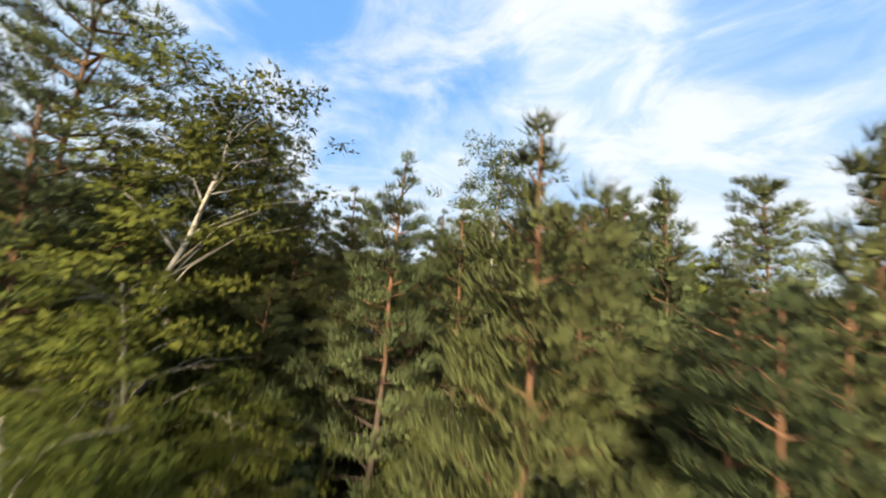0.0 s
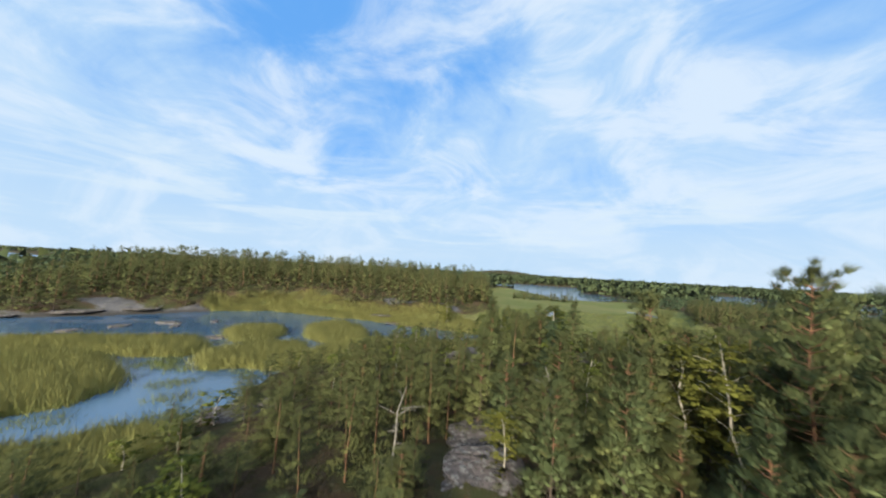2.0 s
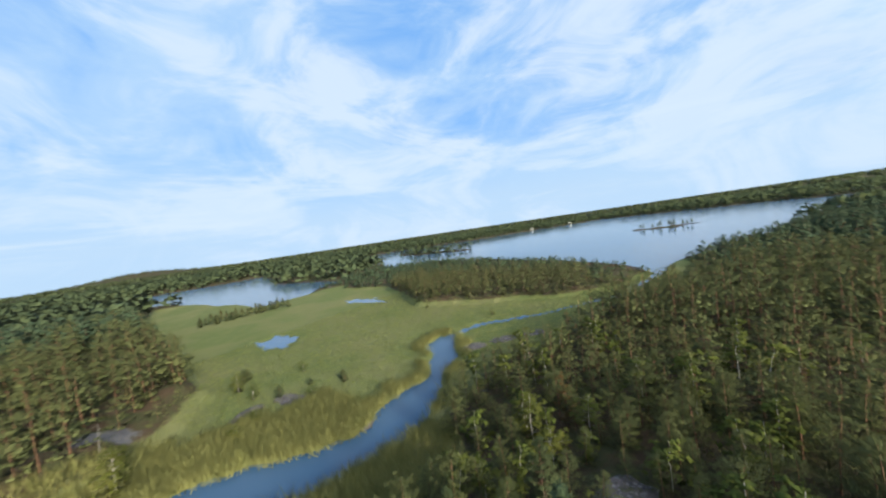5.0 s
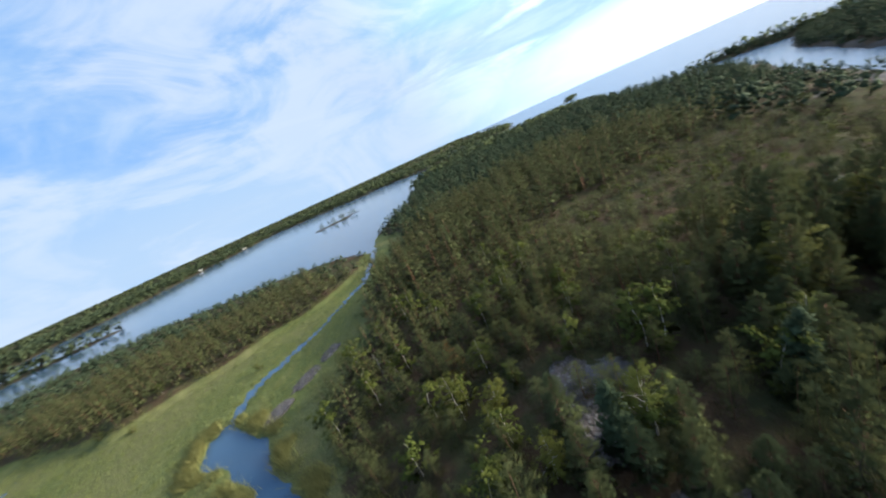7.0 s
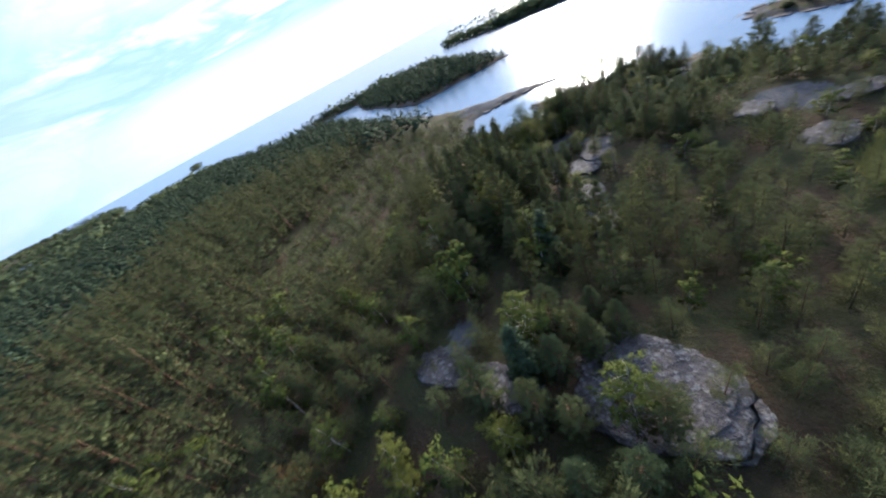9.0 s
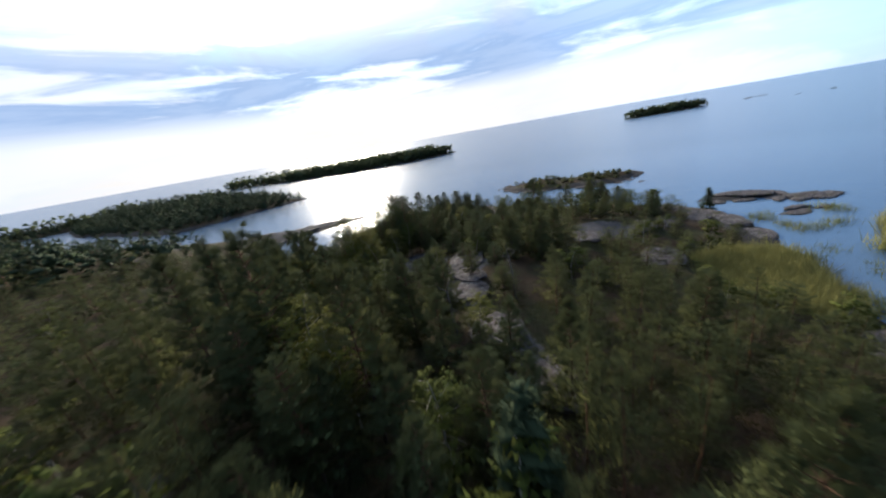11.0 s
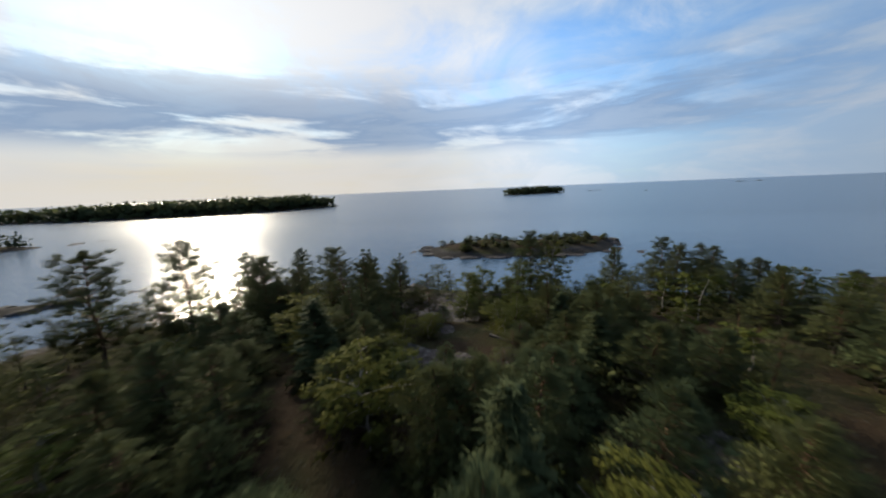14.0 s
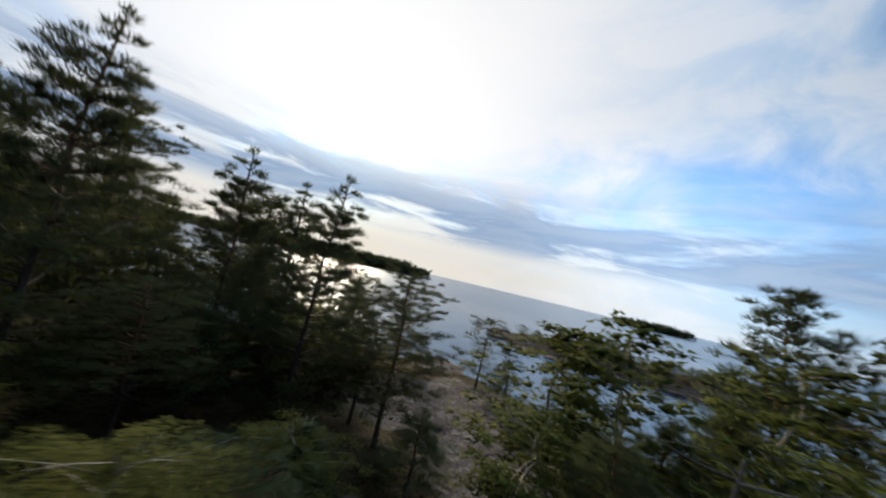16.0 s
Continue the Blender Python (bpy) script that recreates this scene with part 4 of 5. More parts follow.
def free_height(x, y, margin=1.8):
    """How high a tree may reach beside the way."""
    cap = np.full(x.shape, 99.0)
    for (ax, ay, az), (bx, by, bz) in zip(CLEAR, CLEAR[1:]):
        if (ax, ay) == (-6.8, 35):
            continue
        ex, ey = bx - ax, by - ay
        u = np.clip(((x - ax) * ex + (y - ay) * ey) / (ex * ex + ey * ey), 0, 1)
        dist = np.hypot(x - ax - u * ex, y - ay - u * ey)
        height = az + u * (bz - az)
        rising = (by > ay) & (ay < 17)
        cap = np.minimum(cap, np.where(dist < margin, height - 2.3, np.where((dist < margin + (1.2 if rising else 3.2)), height - 1.0, 99)))
        if rising and ay < 3:
            cap = np.minimum(cap, np.where((dist < 7.5) & (x > ax), height + 1.4, 99))
    return cap


MX, MY = np.array([m[2] for m in MARKED]), np.array([m[3] for m in MARKED])
NEAR_BOX = (-62, 62, -48, 96)


def thick(x, y):
    """The stretches where the wood stands closest."""
    return ((x > -13) & (x < 21) & (y > -8) & (y < 30)) | ((x > -60) & (x < -11) & (y > -40) & (y < 13))


def near_keep(x, y, d, rs):
    free = np.min(np.hypot(x[:, None] - MX[None], y[:, None] - MY[None]), 1) > 1.5
    bare_west = (x < -42) & (y > 25) & (rs.uniform(0, 1, len(x)) < 0.7)
    return free & ~bare_west & ~thick(x, y) & (rs.uniform(0, 1, len(x)) < np.clip(0.8 + d / 22, 0.7, 0.98)) & (y < 88)


def thick_keep(x, y, d, rs):
    free = np.min(np.hypot(x[:, None] - MX[None], y[:, None] - MY[None]), 1) > 1.1
    open_rock = (np.hypot((x + 27.4) / 1.9, (y + 1.4) / 3.0) < 1) | (np.hypot((x + 2.6) / 2.8, (y - 17.0) / 2.2) < 1) | (np.hypot((x + 38) / 2.6, (y + 9.5) / 4.5) < 1) | (np.hypot((x + 4) / 2.2, (y - 13.5) / 1.8) < 1)
    lane = (x > -1.3) & (x < 0.9) & (y > 0.0) & (y < 6.0)
    return free & ~lane & thick(x, y) & (d > 4.0) & (rs.uniform(0, 1, len(x)) < 0.95) & ~open_rock


nx_, ny_, nz_, rs_, nd_ = crowd(NEAR_BOX, 3.05, 71, near_keep)
cw = crowd((-60, 21, -40, 30), 2.8, 76, thick_keep)
low_bush = crowd((-44, -22, -12, 7), 2.0, 77, thick_keep)
nx_, ny_, nz_, nd_ = (np.concatenate([a, b, c]) for a, b, c in zip((nx_, ny_, nz_, nd_), (cw[0], cw[1], cw[2], cw[4]), (low_bush[0], low_bush[1], low_bush[2], low_bush[4])))
tall = np.clip(canopy(nx_, ny_, nd_) - nz_, 3.4, 14.0) * np.where((nx_ < -42) & (ny_ > 22), 0.6, 1.0) * rs_.uniform(0.6, 1.14, len(nx_))
ridge = (nx_ > 6) & (nx_ < 32) & (ny_ > 21) & (ny_ < 46)
tall = np.where(ridge, np.clip(canopy(nx_, ny_, nd_) - nz_, 3.4, 14.0) * rs_.uniform(0.84, 1.1, len(nx_)), tall)
tall = np.minimum(tall, free_height(nx_, ny_) - nz_)
ok_ = tall > 0.9
nx_, ny_, nz_, tall, nd_ = nx_[ok_], ny_[ok_], nz_[ok_], tall[ok_], nd_[ok_]
glade = (nx_ > -34.5) & (nx_ < -29.5) & (ny_ > -15) & (ny_ < -4)
tall = np.where(glade, np.minimum(tall, 2.6), tall)
tall = tall * np.where((nx_ < -37) & (ny_ > -14) & (ny_ < 3), 0.80, 1.0)
kinds_ = rs_.uniform(0, 1, len(nx_))
PLACES = [(1, 9, 1.0), (-26, -2, 1.0), (2, 24, 1.4), (-12, 10, 1.6), (8, 62, 2.0), (8, 38, 1.6)]
order = np.min([np.hypot(nx_ - px, ny_ - py) * pw for px, py, pw in PLACES], 0)
picked = np.argsort(order)[:245]
for i in picked:
    kd = "pine_tree" if kinds_[i] < 0.80 else ("birch_tree" if kinds_[i] < 0.92 else "spruce_tree")
    n_var = {"pine_tree": 6, "birch_tree": 3, "spruce_tree": 2}[kd]
    low_crown = kd == "pine_tree" and nx_[i] < -11 and ny_[i] < 13
    set_tree(kd, (2, 4)[int(rs_.randint(2))] if low_crown else int(rs_.randint(n_var)), float(nx_[i]), float(ny_[i]), float(tall[i]), float(rs_.uniform(0, 6.28)),
             fine=beside_way(nx_[i], ny_[i]), light=ny_[i] > 44)


def plant(name, templates, x, y, z, heights, rs, mats, label, category, broad_by=1.2):
    """Many trees joined into one object; the templates are one metre high, wood and crown apart."""
    vs, ts, ids, ns, n = [], [], [], [], 0
    pick = rs.randint(len(templates), size=len(x))
    for k, pieces in enumerate(templates):
        sel = np.where(pick == k)[0]
        if not len(sel):
            continue
        a = rs.uniform(0, 6.28, len(sel))
        ca, sa, s = np.cos(a), np.sin(a), heights[sel]
        wd = broad_by * np.sqrt(s * 9.0) * rs.uniform(0.8, 1.2, len(sel))
        for (v, t, *own), mi in pieces:
            q = own[0] if own else crown_puff(v, np.percentile(v[:, 2], 45), np.percentile(np.hypot(v[:, 0], v[:, 1]), 85) + 1e-3)
            ns.append(np.stack([q[None, :, 0] * ca[:, None] - q[None, :, 1] * sa[:, None], q[None, :, 0] * sa[:, None] + q[None, :, 1] * ca[:, None], np.tile(q[None, :, 2], (len(sel), 1))], 2).reshape(-1, 3))
            px = v[None, :, 0] * ca[:, None] - v[None, :, 1] * sa[:, None]
            py = v[None, :, 0] * sa[:, None] + v[None, :, 1] * ca[:, None]
            co = np.stack([px * wd[:, None] + x[sel][:, None], py * wd[:, None] + y[sel][:, None], v[None, :, 2] * s[:, None] + z[sel][:, None] - 0.1], 2)
            tt = t[None] + (np.arange(len(sel)) * len(v))[:, None, None] + n
            vs.append(co.reshape(-1, 3))
            ts.append(tt.reshape(-1, 3))
            ids.append(np.full(len(sel) * len(t), mi, np.int32))
            n += len(sel) * len(v)
    me = tri_mesh(name, np.concatenate(vs), np.concatenate(ts), mats[0], np.concatenate(ns))
    for mt in mats[1:]:
        me.materials.append(mt)
    me.polygons.foreach_set("material_index", np.concatenate(ids))
    return tagged(new(name, me), label, category, kind="stuff")


def unit(piece, h):
    (wv, wtri), (cv, ctri, cq) = piece
    return [((wv / h, wtri), 0), ((cv / h, ctri, cq), 1)]


MID_PINES = [unit(pine(80 + k, 10, b, r, 84, 31, 0.37, 0.044, limbs=False, sides=3, rings=4, size=0.50, core=0.0, dome=dm), 10) for k, (b, r, dm) in enumerate([(0.06, 2.0, 0.05), (0.12, 2.2, 0.35), (0.03, 1.9, 0.0), (0.10, 2.3, 0.2), (0.16, 2.1, 0.6)])]
MID_BIRCH = [unit(birch(90 + k, 10, 0.12, 2.1, 44, 9, 0.40, 0.26, limbs=False, size=0.55, core=0.6), 10) for k in range(2)]
HALF_PINES = [unit(pine(100 + k, 10, b, r, 36, 14, 0.50, 0.078, limbs=False, sides=3, rings=3, size=0.78, core=0.38, dome=dm), 10) for k, (b, r, dm) in enumerate([(0.0, 2.3, 0.05), (0.02, 2.5, 0.35), (0.0, 2.1, 0.0), (0.02, 2.6, 0.2), (0.03, 2.4, 0.6)])]
rest = np.ones(len(nx_), bool)
rest[picked] = False
is_leafy = kinds_ > 0.86
back = (nx_ > 38) | (ny_ < -28)
sel = rest & ~is_leafy & back
plant("back_pine_wood", HALF_PINES, nx_[sel], ny_[sel], nz_[sel], tall[sel], np.random.RandomState(7), (PINE_BARK, NEEDLE), "green pine wood at the back of the island", "pine wood")
sel = rest & ~is_leafy & ~back
plant("pine_wood", MID_PINES, nx_[sel], ny_[sel], nz_[sel], tall[sel], np.random.RandomState(5), (PINE_BARK, NEEDLE), "close-grown green pine wood on the rocky island", "pine wood")
sel = rest & is_leafy
plant("birch_wood", MID_BIRCH, nx_[sel], ny_[sel], nz_[sel], tall[sel], np.random.RandomState(6), (BIRCH_BARK, LEAF), "scattered yellow-green birches between the pines", "birch wood")

LOW_PINES = [unit(pine(110 + k, 10, b, r, 13, 4, 0.95, 0.40, limbs=False, sides=3, rings=3, size=1.45, core=0.66, dome=dm), 10) for k, (b, r, dm) in enumerate([(0.0, 2.8, 0.1), (0.02, 3.0, 0.4), (0.0, 2.6, 0.0), (0.02, 3.1, 0.6)])]


def beyond(x, y):
    """The woods that close the marsh and the lagoon on the far side."""
    return (x > -150) & (x < 165) & (y > 88) & (y < 205) | (x > 62) & (x < 135) & (y > -60) & (y <= 88)


def half_keep(x, y, d, rs):
    return beyond(x, y) & (rs.uniform(0, 1, len(x)) < 0.95)


hx, hy, hz, rs5, hd = crowd((-150, 165, -60, 205), 4.0, 78, half_keep)
ht = np.clip(5.6 + hd * 0.20, 5.6, 10.0) * rs5.uniform(0.5, 1.3, len(hx)) * np.where((hx > 88) & (hy > 45), 0.72, 1.0)
plant("shore_pine_wood", HALF_PINES, hx, hy, hz, ht, rs5, (PINE_BARK, NEEDLE), "green pine wood behind the lagoon and the marsh", "pine wood", 1.45)


def ring_keep(x, y, d, rs):
    inner = (x > NEAR_BOX[0]) & (x < NEAR_BOX[1]) & (y > NEAR_BOX[2]) & (y < 88)
    islet = (x < -55) & (y < 60) | (y < -42) & (x < 30) & (y > -75)
    return ~inner & ~islet & ~beyond(x, y) & (rs.uniform(0, 1, len(x)) < 0.93)


lx, ly, lz, rs2, ld = crowd((-180, 330, -290, 330), 6.4, 72, ring_keep)
lt = np.clip(4.5 + ld * 0.16, 4.5, 9.0) * rs2.uniform(0.7, 1.2, len(lx)) * np.where((lx > 88) & (ly > 45), 0.60, 1.0)
plant("outer_pine_wood", LOW_PINES, lx, ly, lz, lt, rs2, (PINE_BARK, FAR_NEEDLE), "dense dark green conifer wood round marsh and bays", "pine wood")


ix, iy, iz, rs6, idp = crowd((-25, 235, -335, -122), 4.3, 79, lambda x, y, d, rs: (sdf(x, y, ISLANDS["mid"]) > 3))
plant("island_pine_wood", LOW_PINES, ix, iy, iz, rs6.uniform(3.6, 5.6, len(ix)), rs6, (PINE_BARK, FAR_NEEDLE), "low dark green pine wood on a rocky island", "pine wood")


def blob(seed, n, r):
    rs = np.random.RandomState(seed)
    c = rs.normal(0, 1, (n, 3)) * np.array([r * 0.5, r * 0.5, 0.2]) + np.array([0, 0, 0.55])
    return tufts(rs, c, c * np.array([1, 1, 0.2]) + np.array([0, 0, 0.5]), 2, 0.42, 0.42, 0.1, 0.6)


CLUMPS = [[(blob(130 + k, 12, 0.9), 0)] for k in range(3)]


def far_keep(lo, hi):
    return lambda x, y, d, rs: ~((x > 420) & (x < 460) & (y > 10) & (y < 100) & (rs.uniform(0, 1, len(x)) < 0.5)) & ~((x < -480) & (y > -158) & (y < 300)) & ~((x > -180) & (x < 330) & (y > -290) & (y < 330)) & (np.hypot(x, y) > lo) & (np.hypot(x, y) <= hi)


vx, vy, vz, rs3, vd = crowd((-1300, 1300, -900, 1300), 13.5, 73, far_keep(0, 1250))
wood_isles = [crowd(b, st, 75, lambda x, y, d, rs: d > 4) for b, st in (((-230, 60, -480, -255), 5.0), ((-570, -420, -230, -158), 6.0))]
vx, vy, vz = (np.concatenate([a] + [c[q] for c in wood_isles]) for q, a in enumerate((vx, vy, vz)))
plant("far_woods", CLUMPS, vx, vy, vz, rs3.uniform(6, 9.5, len(vx)) * np.where(vy < -150, 0.80, 1.0), rs3, (FAR_NEEDLE,), "distant dark green woods on low shores", "woods")
ux, uy, uz, rs4, ud = crowd((-4700, 4700, -2600, 4700), 68, 74, far_keep(1250, 4800))
plant("farthest_woods", CLUMPS, ux, uy, uz, rs4.uniform(9, 14, len(ux)), rs4, (FAR_NEEDLE,), "blue-green woods along the horizon", "woods")


# ---- reeds and marsh grass ----
def blades(seed, count, height, spread, width):
    rs = np.random.RandomState(seed)
    base = np.concatenate([rs.normal(0, spread, (count, 2)), np.zeros((count, 1))], 1)
    tip = base + np.concatenate([rs.normal(0, height * 0.13, (count, 2)), (height * rs.uniform(0.6, 1.15, count))[:, None]], 1)
    side = np.concatenate([rs.normal(0, 1, (count, 2)), np.zeros((count, 1))], 1)
    side *= width / (np.linalg.norm(side, axis=1)[:, None] + 1e-9)
    v = np.stack([base - side, base + side, tip], 1).reshape(-1, 3)
    q = np.repeat(base * 0.35 / spread + np.array([0, 0, 1.0]), 3, 0)
    return v, np.arange(count * 3).reshape(-1, 3), q / np.linalg.norm(q, axis=1)[:, None]


REEDS = [[(blades(150 + k, 24, 1.0, 0.15, 0.0095), 0)] for k in range(3)]


def sow(name, box, step, seed, keep, low, high, label, category):
    rs = np.random.RandomState(seed)
    x0, x1, y0, y1 = box
    gx, gy = np.meshgrid(np.arange(x0, x1, step), np.arange(y0, y1, step))
    x, y = gx.ravel() + rs.uniform(-0.5, 0.5, gx.size) * step, gy.ravel() + rs.uniform(-0.5, 0.5, gx.size) * step
    z, marsh, rock, calm, d, m = survey(x, y)
    ok = keep(x, y, z, marsh, rock, d, rs)
    x, y, z = x[ok], y[ok], np.maximum(z[ok], -0.2)
    plant(name, REEDS, x, y, z, rs.uniform(low, high, len(x)), rs, (REED,), label, category, 1.2)


sow("bank_reeds", (-115, 72, 36, 150), 0.58, 81, lambda x, y, z, m, r, d, rs: (m > np.where(y > 104, 0.1, 0.5)) & (r < 0.4) & (d > np.where(x > 28, 1.2, 0.2)) & (d < np.where(x > 30, 3.4, np.where(y < 100, 16.0, 17.0)) + 3 * waves(x, y, 11, 20)) & (z > 0.0) & (waves(x, y, 4, 23) > -0.75), 1.1, 2.2,
    "tall yellow-green reeds along the lagoon bank", "reeds")
sow("water_reeds", (-72, -18, 34, 86), 0.85, 82, lambda x, y, z, m, r, d, rs: (d < 0.4) & (d > -11) & (waves(x, y, 9, 21) > 0.35) & (rs.uniform(0, 1, len(x)) < 0.7), 0.8, 1.5, "pale green reeds standing in shallow water", "reeds")
sow("cove_reeds", (-12, 20, -36, -12), 0.9, 83, lambda x, y, z, m, r, d, rs: (d < 0.6) & (d > -3.5) & (y > -30) & (waves(x, y, 7, 22) > 0.0), 0.9, 1.7, "reeds at the head of a sheltered cove", "reeds")
sow("meadow_grass", (-30, 165, 60, 185), 1.45, 84, lambda x, y, z, m, r, d, rs: (m > 0.12) & (r < 0.3) & (d >= 4.0) & (z > 0.05), 0.35, 0.85, "green and straw-yellow marsh grass", "grass")
sow("west_reeds", (-52, -14, 28, 60), 0.75, 85, lambda x, y, z, m, r, d, rs: (m > 0.4) & (d > -2) & (z > -0.4), 0.6, 1.15, "bright green reeds in a west-facing inlet", "reeds")

# ---- rocks ----
def rock_mesh(seed, levels):
    bm = bmesh.new()
    bmesh.ops.create_icosphere(bm, subdivisions=levels, radius=1)
    off = Vector((seed * 3.7, seed * 1.3, 0))
    for v in bm.verts:
        p = v.co.copy()
        k = 1 + 0.28 * noise.noise(p * 0.9 + off) + 0.14 * noise.noise(p * 2.3 + off) + 0.06 * noise.noise(p * 5.5 + off)
        k += 0.10 * math.floor(3 * noise.noise(p * 1.3 + off * 2))
        v.co = Vector((p.x * k, p.y * k, max(-0.5, 0.55 * math.tanh(2.4 * p.z * k) + 0.10 * noise.noise(p * 3.1 + off) + 0.05 * noise.noise(p * 8.0 + off))))
    me = bpy.data.meshes.new("rock")
    bm.to_mesh(me)
    bm.free()
    me.materials.append(ROCK)
    me.polygons.foreach_set("use_smooth", [True] * len(me.polygons))
    return me


ROCKS = [rock_mesh(k, 4 if k < 3 else 3) for k in range(6)]


def set_rock(k, x, y, sx, sy, sz, turn, sink=0.25, label="grey-pink granite outcrop with pale lichen spots", group="granite outcrops"):
    ob = new("rock", ROCKS[k])
    ob.matrix_world = Matrix.LocRotScale((x, y, max(height_at(x, y), -0.3) - sz * sink + 0.1), Euler((0, 0, turn)), (sx, sy, sz))
    return tagged(ob, label, "rock", group)


RIDGE_ROCKS = [(2, 3.2, 62.6, 4.5, 3.6, 1.5, -0.3), (0, 5.8, 59.4, 2.6, 2.0, 1.2, 0.5), (0, 19.6, 57.6, 2.7, 1.8, 1.3, -0.5), (1, 14.2, 60.8, 3.0, 1.9, 1.3, -0.4), (1, -0.6, 65.2, 2.2, 1.6, 1.0, 0.8),
               (0, 0.0, 40.5, 2.0, 2.6, 1.3, 0.4), (2, -0.8, 35.5, 2.2, 1.8, 1.1, 1.4), (1, -2.6, 29.0, 1.9, 2.2, 1.1, -0.2), (2, -4.4, 27.0, 1.8, 1.2, 0.9, 2.0),
               (0, -7.0, 22.8, 2.4, 1.7, 1.0, 0.7), (1, -5.0, 19.6, 1.5, 1.2, 0.8, 0.3), (1, -2.6, 9.4, 1.5, 1.0, 0.6, 0.6)]
COAST_ROCKS = [(0, -2.2, 16.6, 2.5, 1.8, 0.9, 0.1), (2, -4.2, 18.4, 1.3, 1.1, 0.7, 1.1), (0, -27.2, -1.8, 1.3, 2.2, 0.7, 0.1), (2, -28.4, 0.4, 1.2, 0.9, 0.6, 0.6), (1, -32.2, -4.4, 1.3, 0.9, 0.7, 0.9),
               (0, -39.0, -10.5, 3.0, 2.2, 0.9, 0.4), (1, -30.6, 2.4, 1.3, 1.0, 0.6, 0.2), (2, -27.5, 24.5, 2.4, 1.8, 1.0, 0.9), (0, -29.5, 34.0, 2.6, 2.0, 1.0, 0.4), (1, -38.0, 26.0, 3.0, 2.2, 1.1, 0.1),
               (2, -45.5, 26.8, 2.8, 1.6, 1.0, 0.2), (0, -42.5, -17.5, 2.6, 1.7, 0.8, 0.8), (1, -25.5, 52.6, 3.8, 2.3, 1.1, -0.2), (0, -21.0, 54.2, 2.2, 1.5, 0.9, 0.5), (1, -55.0, 32.0, 3.2, 2.0, 1.2, 0.9), (0, -57.4, 27.0, 3.6, 2.0, 1.2, 1.4), (2, -51.6, 37.0, 2.8, 1.6, 1.0, 0.6), (0, -59.0, 21.5, 3.0, 1.8, 1.1, 1.3),
               (1, -53.0, 28.5, 2.2, 1.5, 0.9, 0.2), (2, -74.0, 28.0, 4.2, 1.8, 1.1, 2.1), (0, -77.0, 36.5, 3.2, 1.3, 0.9, 2.3)]
SHORE_ROCKS = [(2, 62.0, 98.4, 3.4, 1.8, 1.3, -0.75), (0, 69.0, 92.0, 3.8, 1.7, 1.2, -0.8), (1, 74.8, 86.4, 3.2, 1.6, 1.2, -0.7), (1, -12.5, 117.6, 5.0, 2.3, 1.3, -0.5), (0, -19.5, 122.4, 4.0, 2.6, 1.2, -0.3),
               (2, -25.0, 128.0, 3.4, 2.2, 1.2, 0.2), (0, 25.4, 123.0, 2.0, 4.4, 1.3, 0.3), (2, 17.5, 127.5, 3.0, 1.6, 0.8, 0.2), (2, 24.4, 84.6, 2.4, 1.8, 1.0, 0.4), (1, -106.0, 106.0, 5.0, 2.6, 1.6, 0.7), (2, -118.0, 97.0, 5.0, 2.2, 1.4, 0.3),
               (2, -96.0, 114.0, 4.0, 2.0, 1.2, 0.6), (0, 25.5, 99.5, 1.5, 0.9, 0.5, 0.6), (1, -26.6, 88.5, 2.2, 3.4, 1.0, 0.3), (0, -29.4, 81.0, 1.9, 2.4, 0.9, 0.8), (2, -58.0, 79.0, 2.6, 1.3, 0.9, 0.5), (0, -67.0, 76.0, 2.4, 1.2, 0.8, 0.2), (1, -47.5, 90.0, 1.8, 1.2, 0.8, 1.0)]
for k, x, y, sx, sy, sz, turn in RIDGE_ROCKS + COAST_ROCKS + SHORE_ROCKS:
    set_rock(k, x, y, sx * 1.2, sy * 1.2, sz * 0.47, turn, 0.3)
for k, (x, y, sx, sy, sz) in enumerate([(-77, 102, 3.4, 1.6, 1.5), (-83, 95, 2.6, 1.4, 1.4), (-68, 89, 2.4, 1.2, 1.4), (-87, 88, 2.2, 1.3, 1.4), (-69, 108, 2.0, 1.0, 1.3), (-55, 90, 2.6, 1.4, 1.4), (-72, 98, 1.6, 0.9, 1.3), (-62, 84, 2.2, 1.2, 1.4), (-16, -63, 2.6, 1.6, 0.7), (-22, -54, 2.0, 1.3, 0.5),
                                         (-63, -37, 2.2, 1.2, 0.5), (-60, -40, 1.2, 0.8, 0.4), (-84, 2, 3.0, 1.2, 0.5), (-20, -150, 4.0, 2.0, 0.8), (-27, -152, 2.6, 1.4, 0.5)]):
    set_rock(3 + k % 3, x, y, sx, sy, sz, k * 1.3, 0.1, "low dark wet rock awash in shallow water", "rocks in the water")

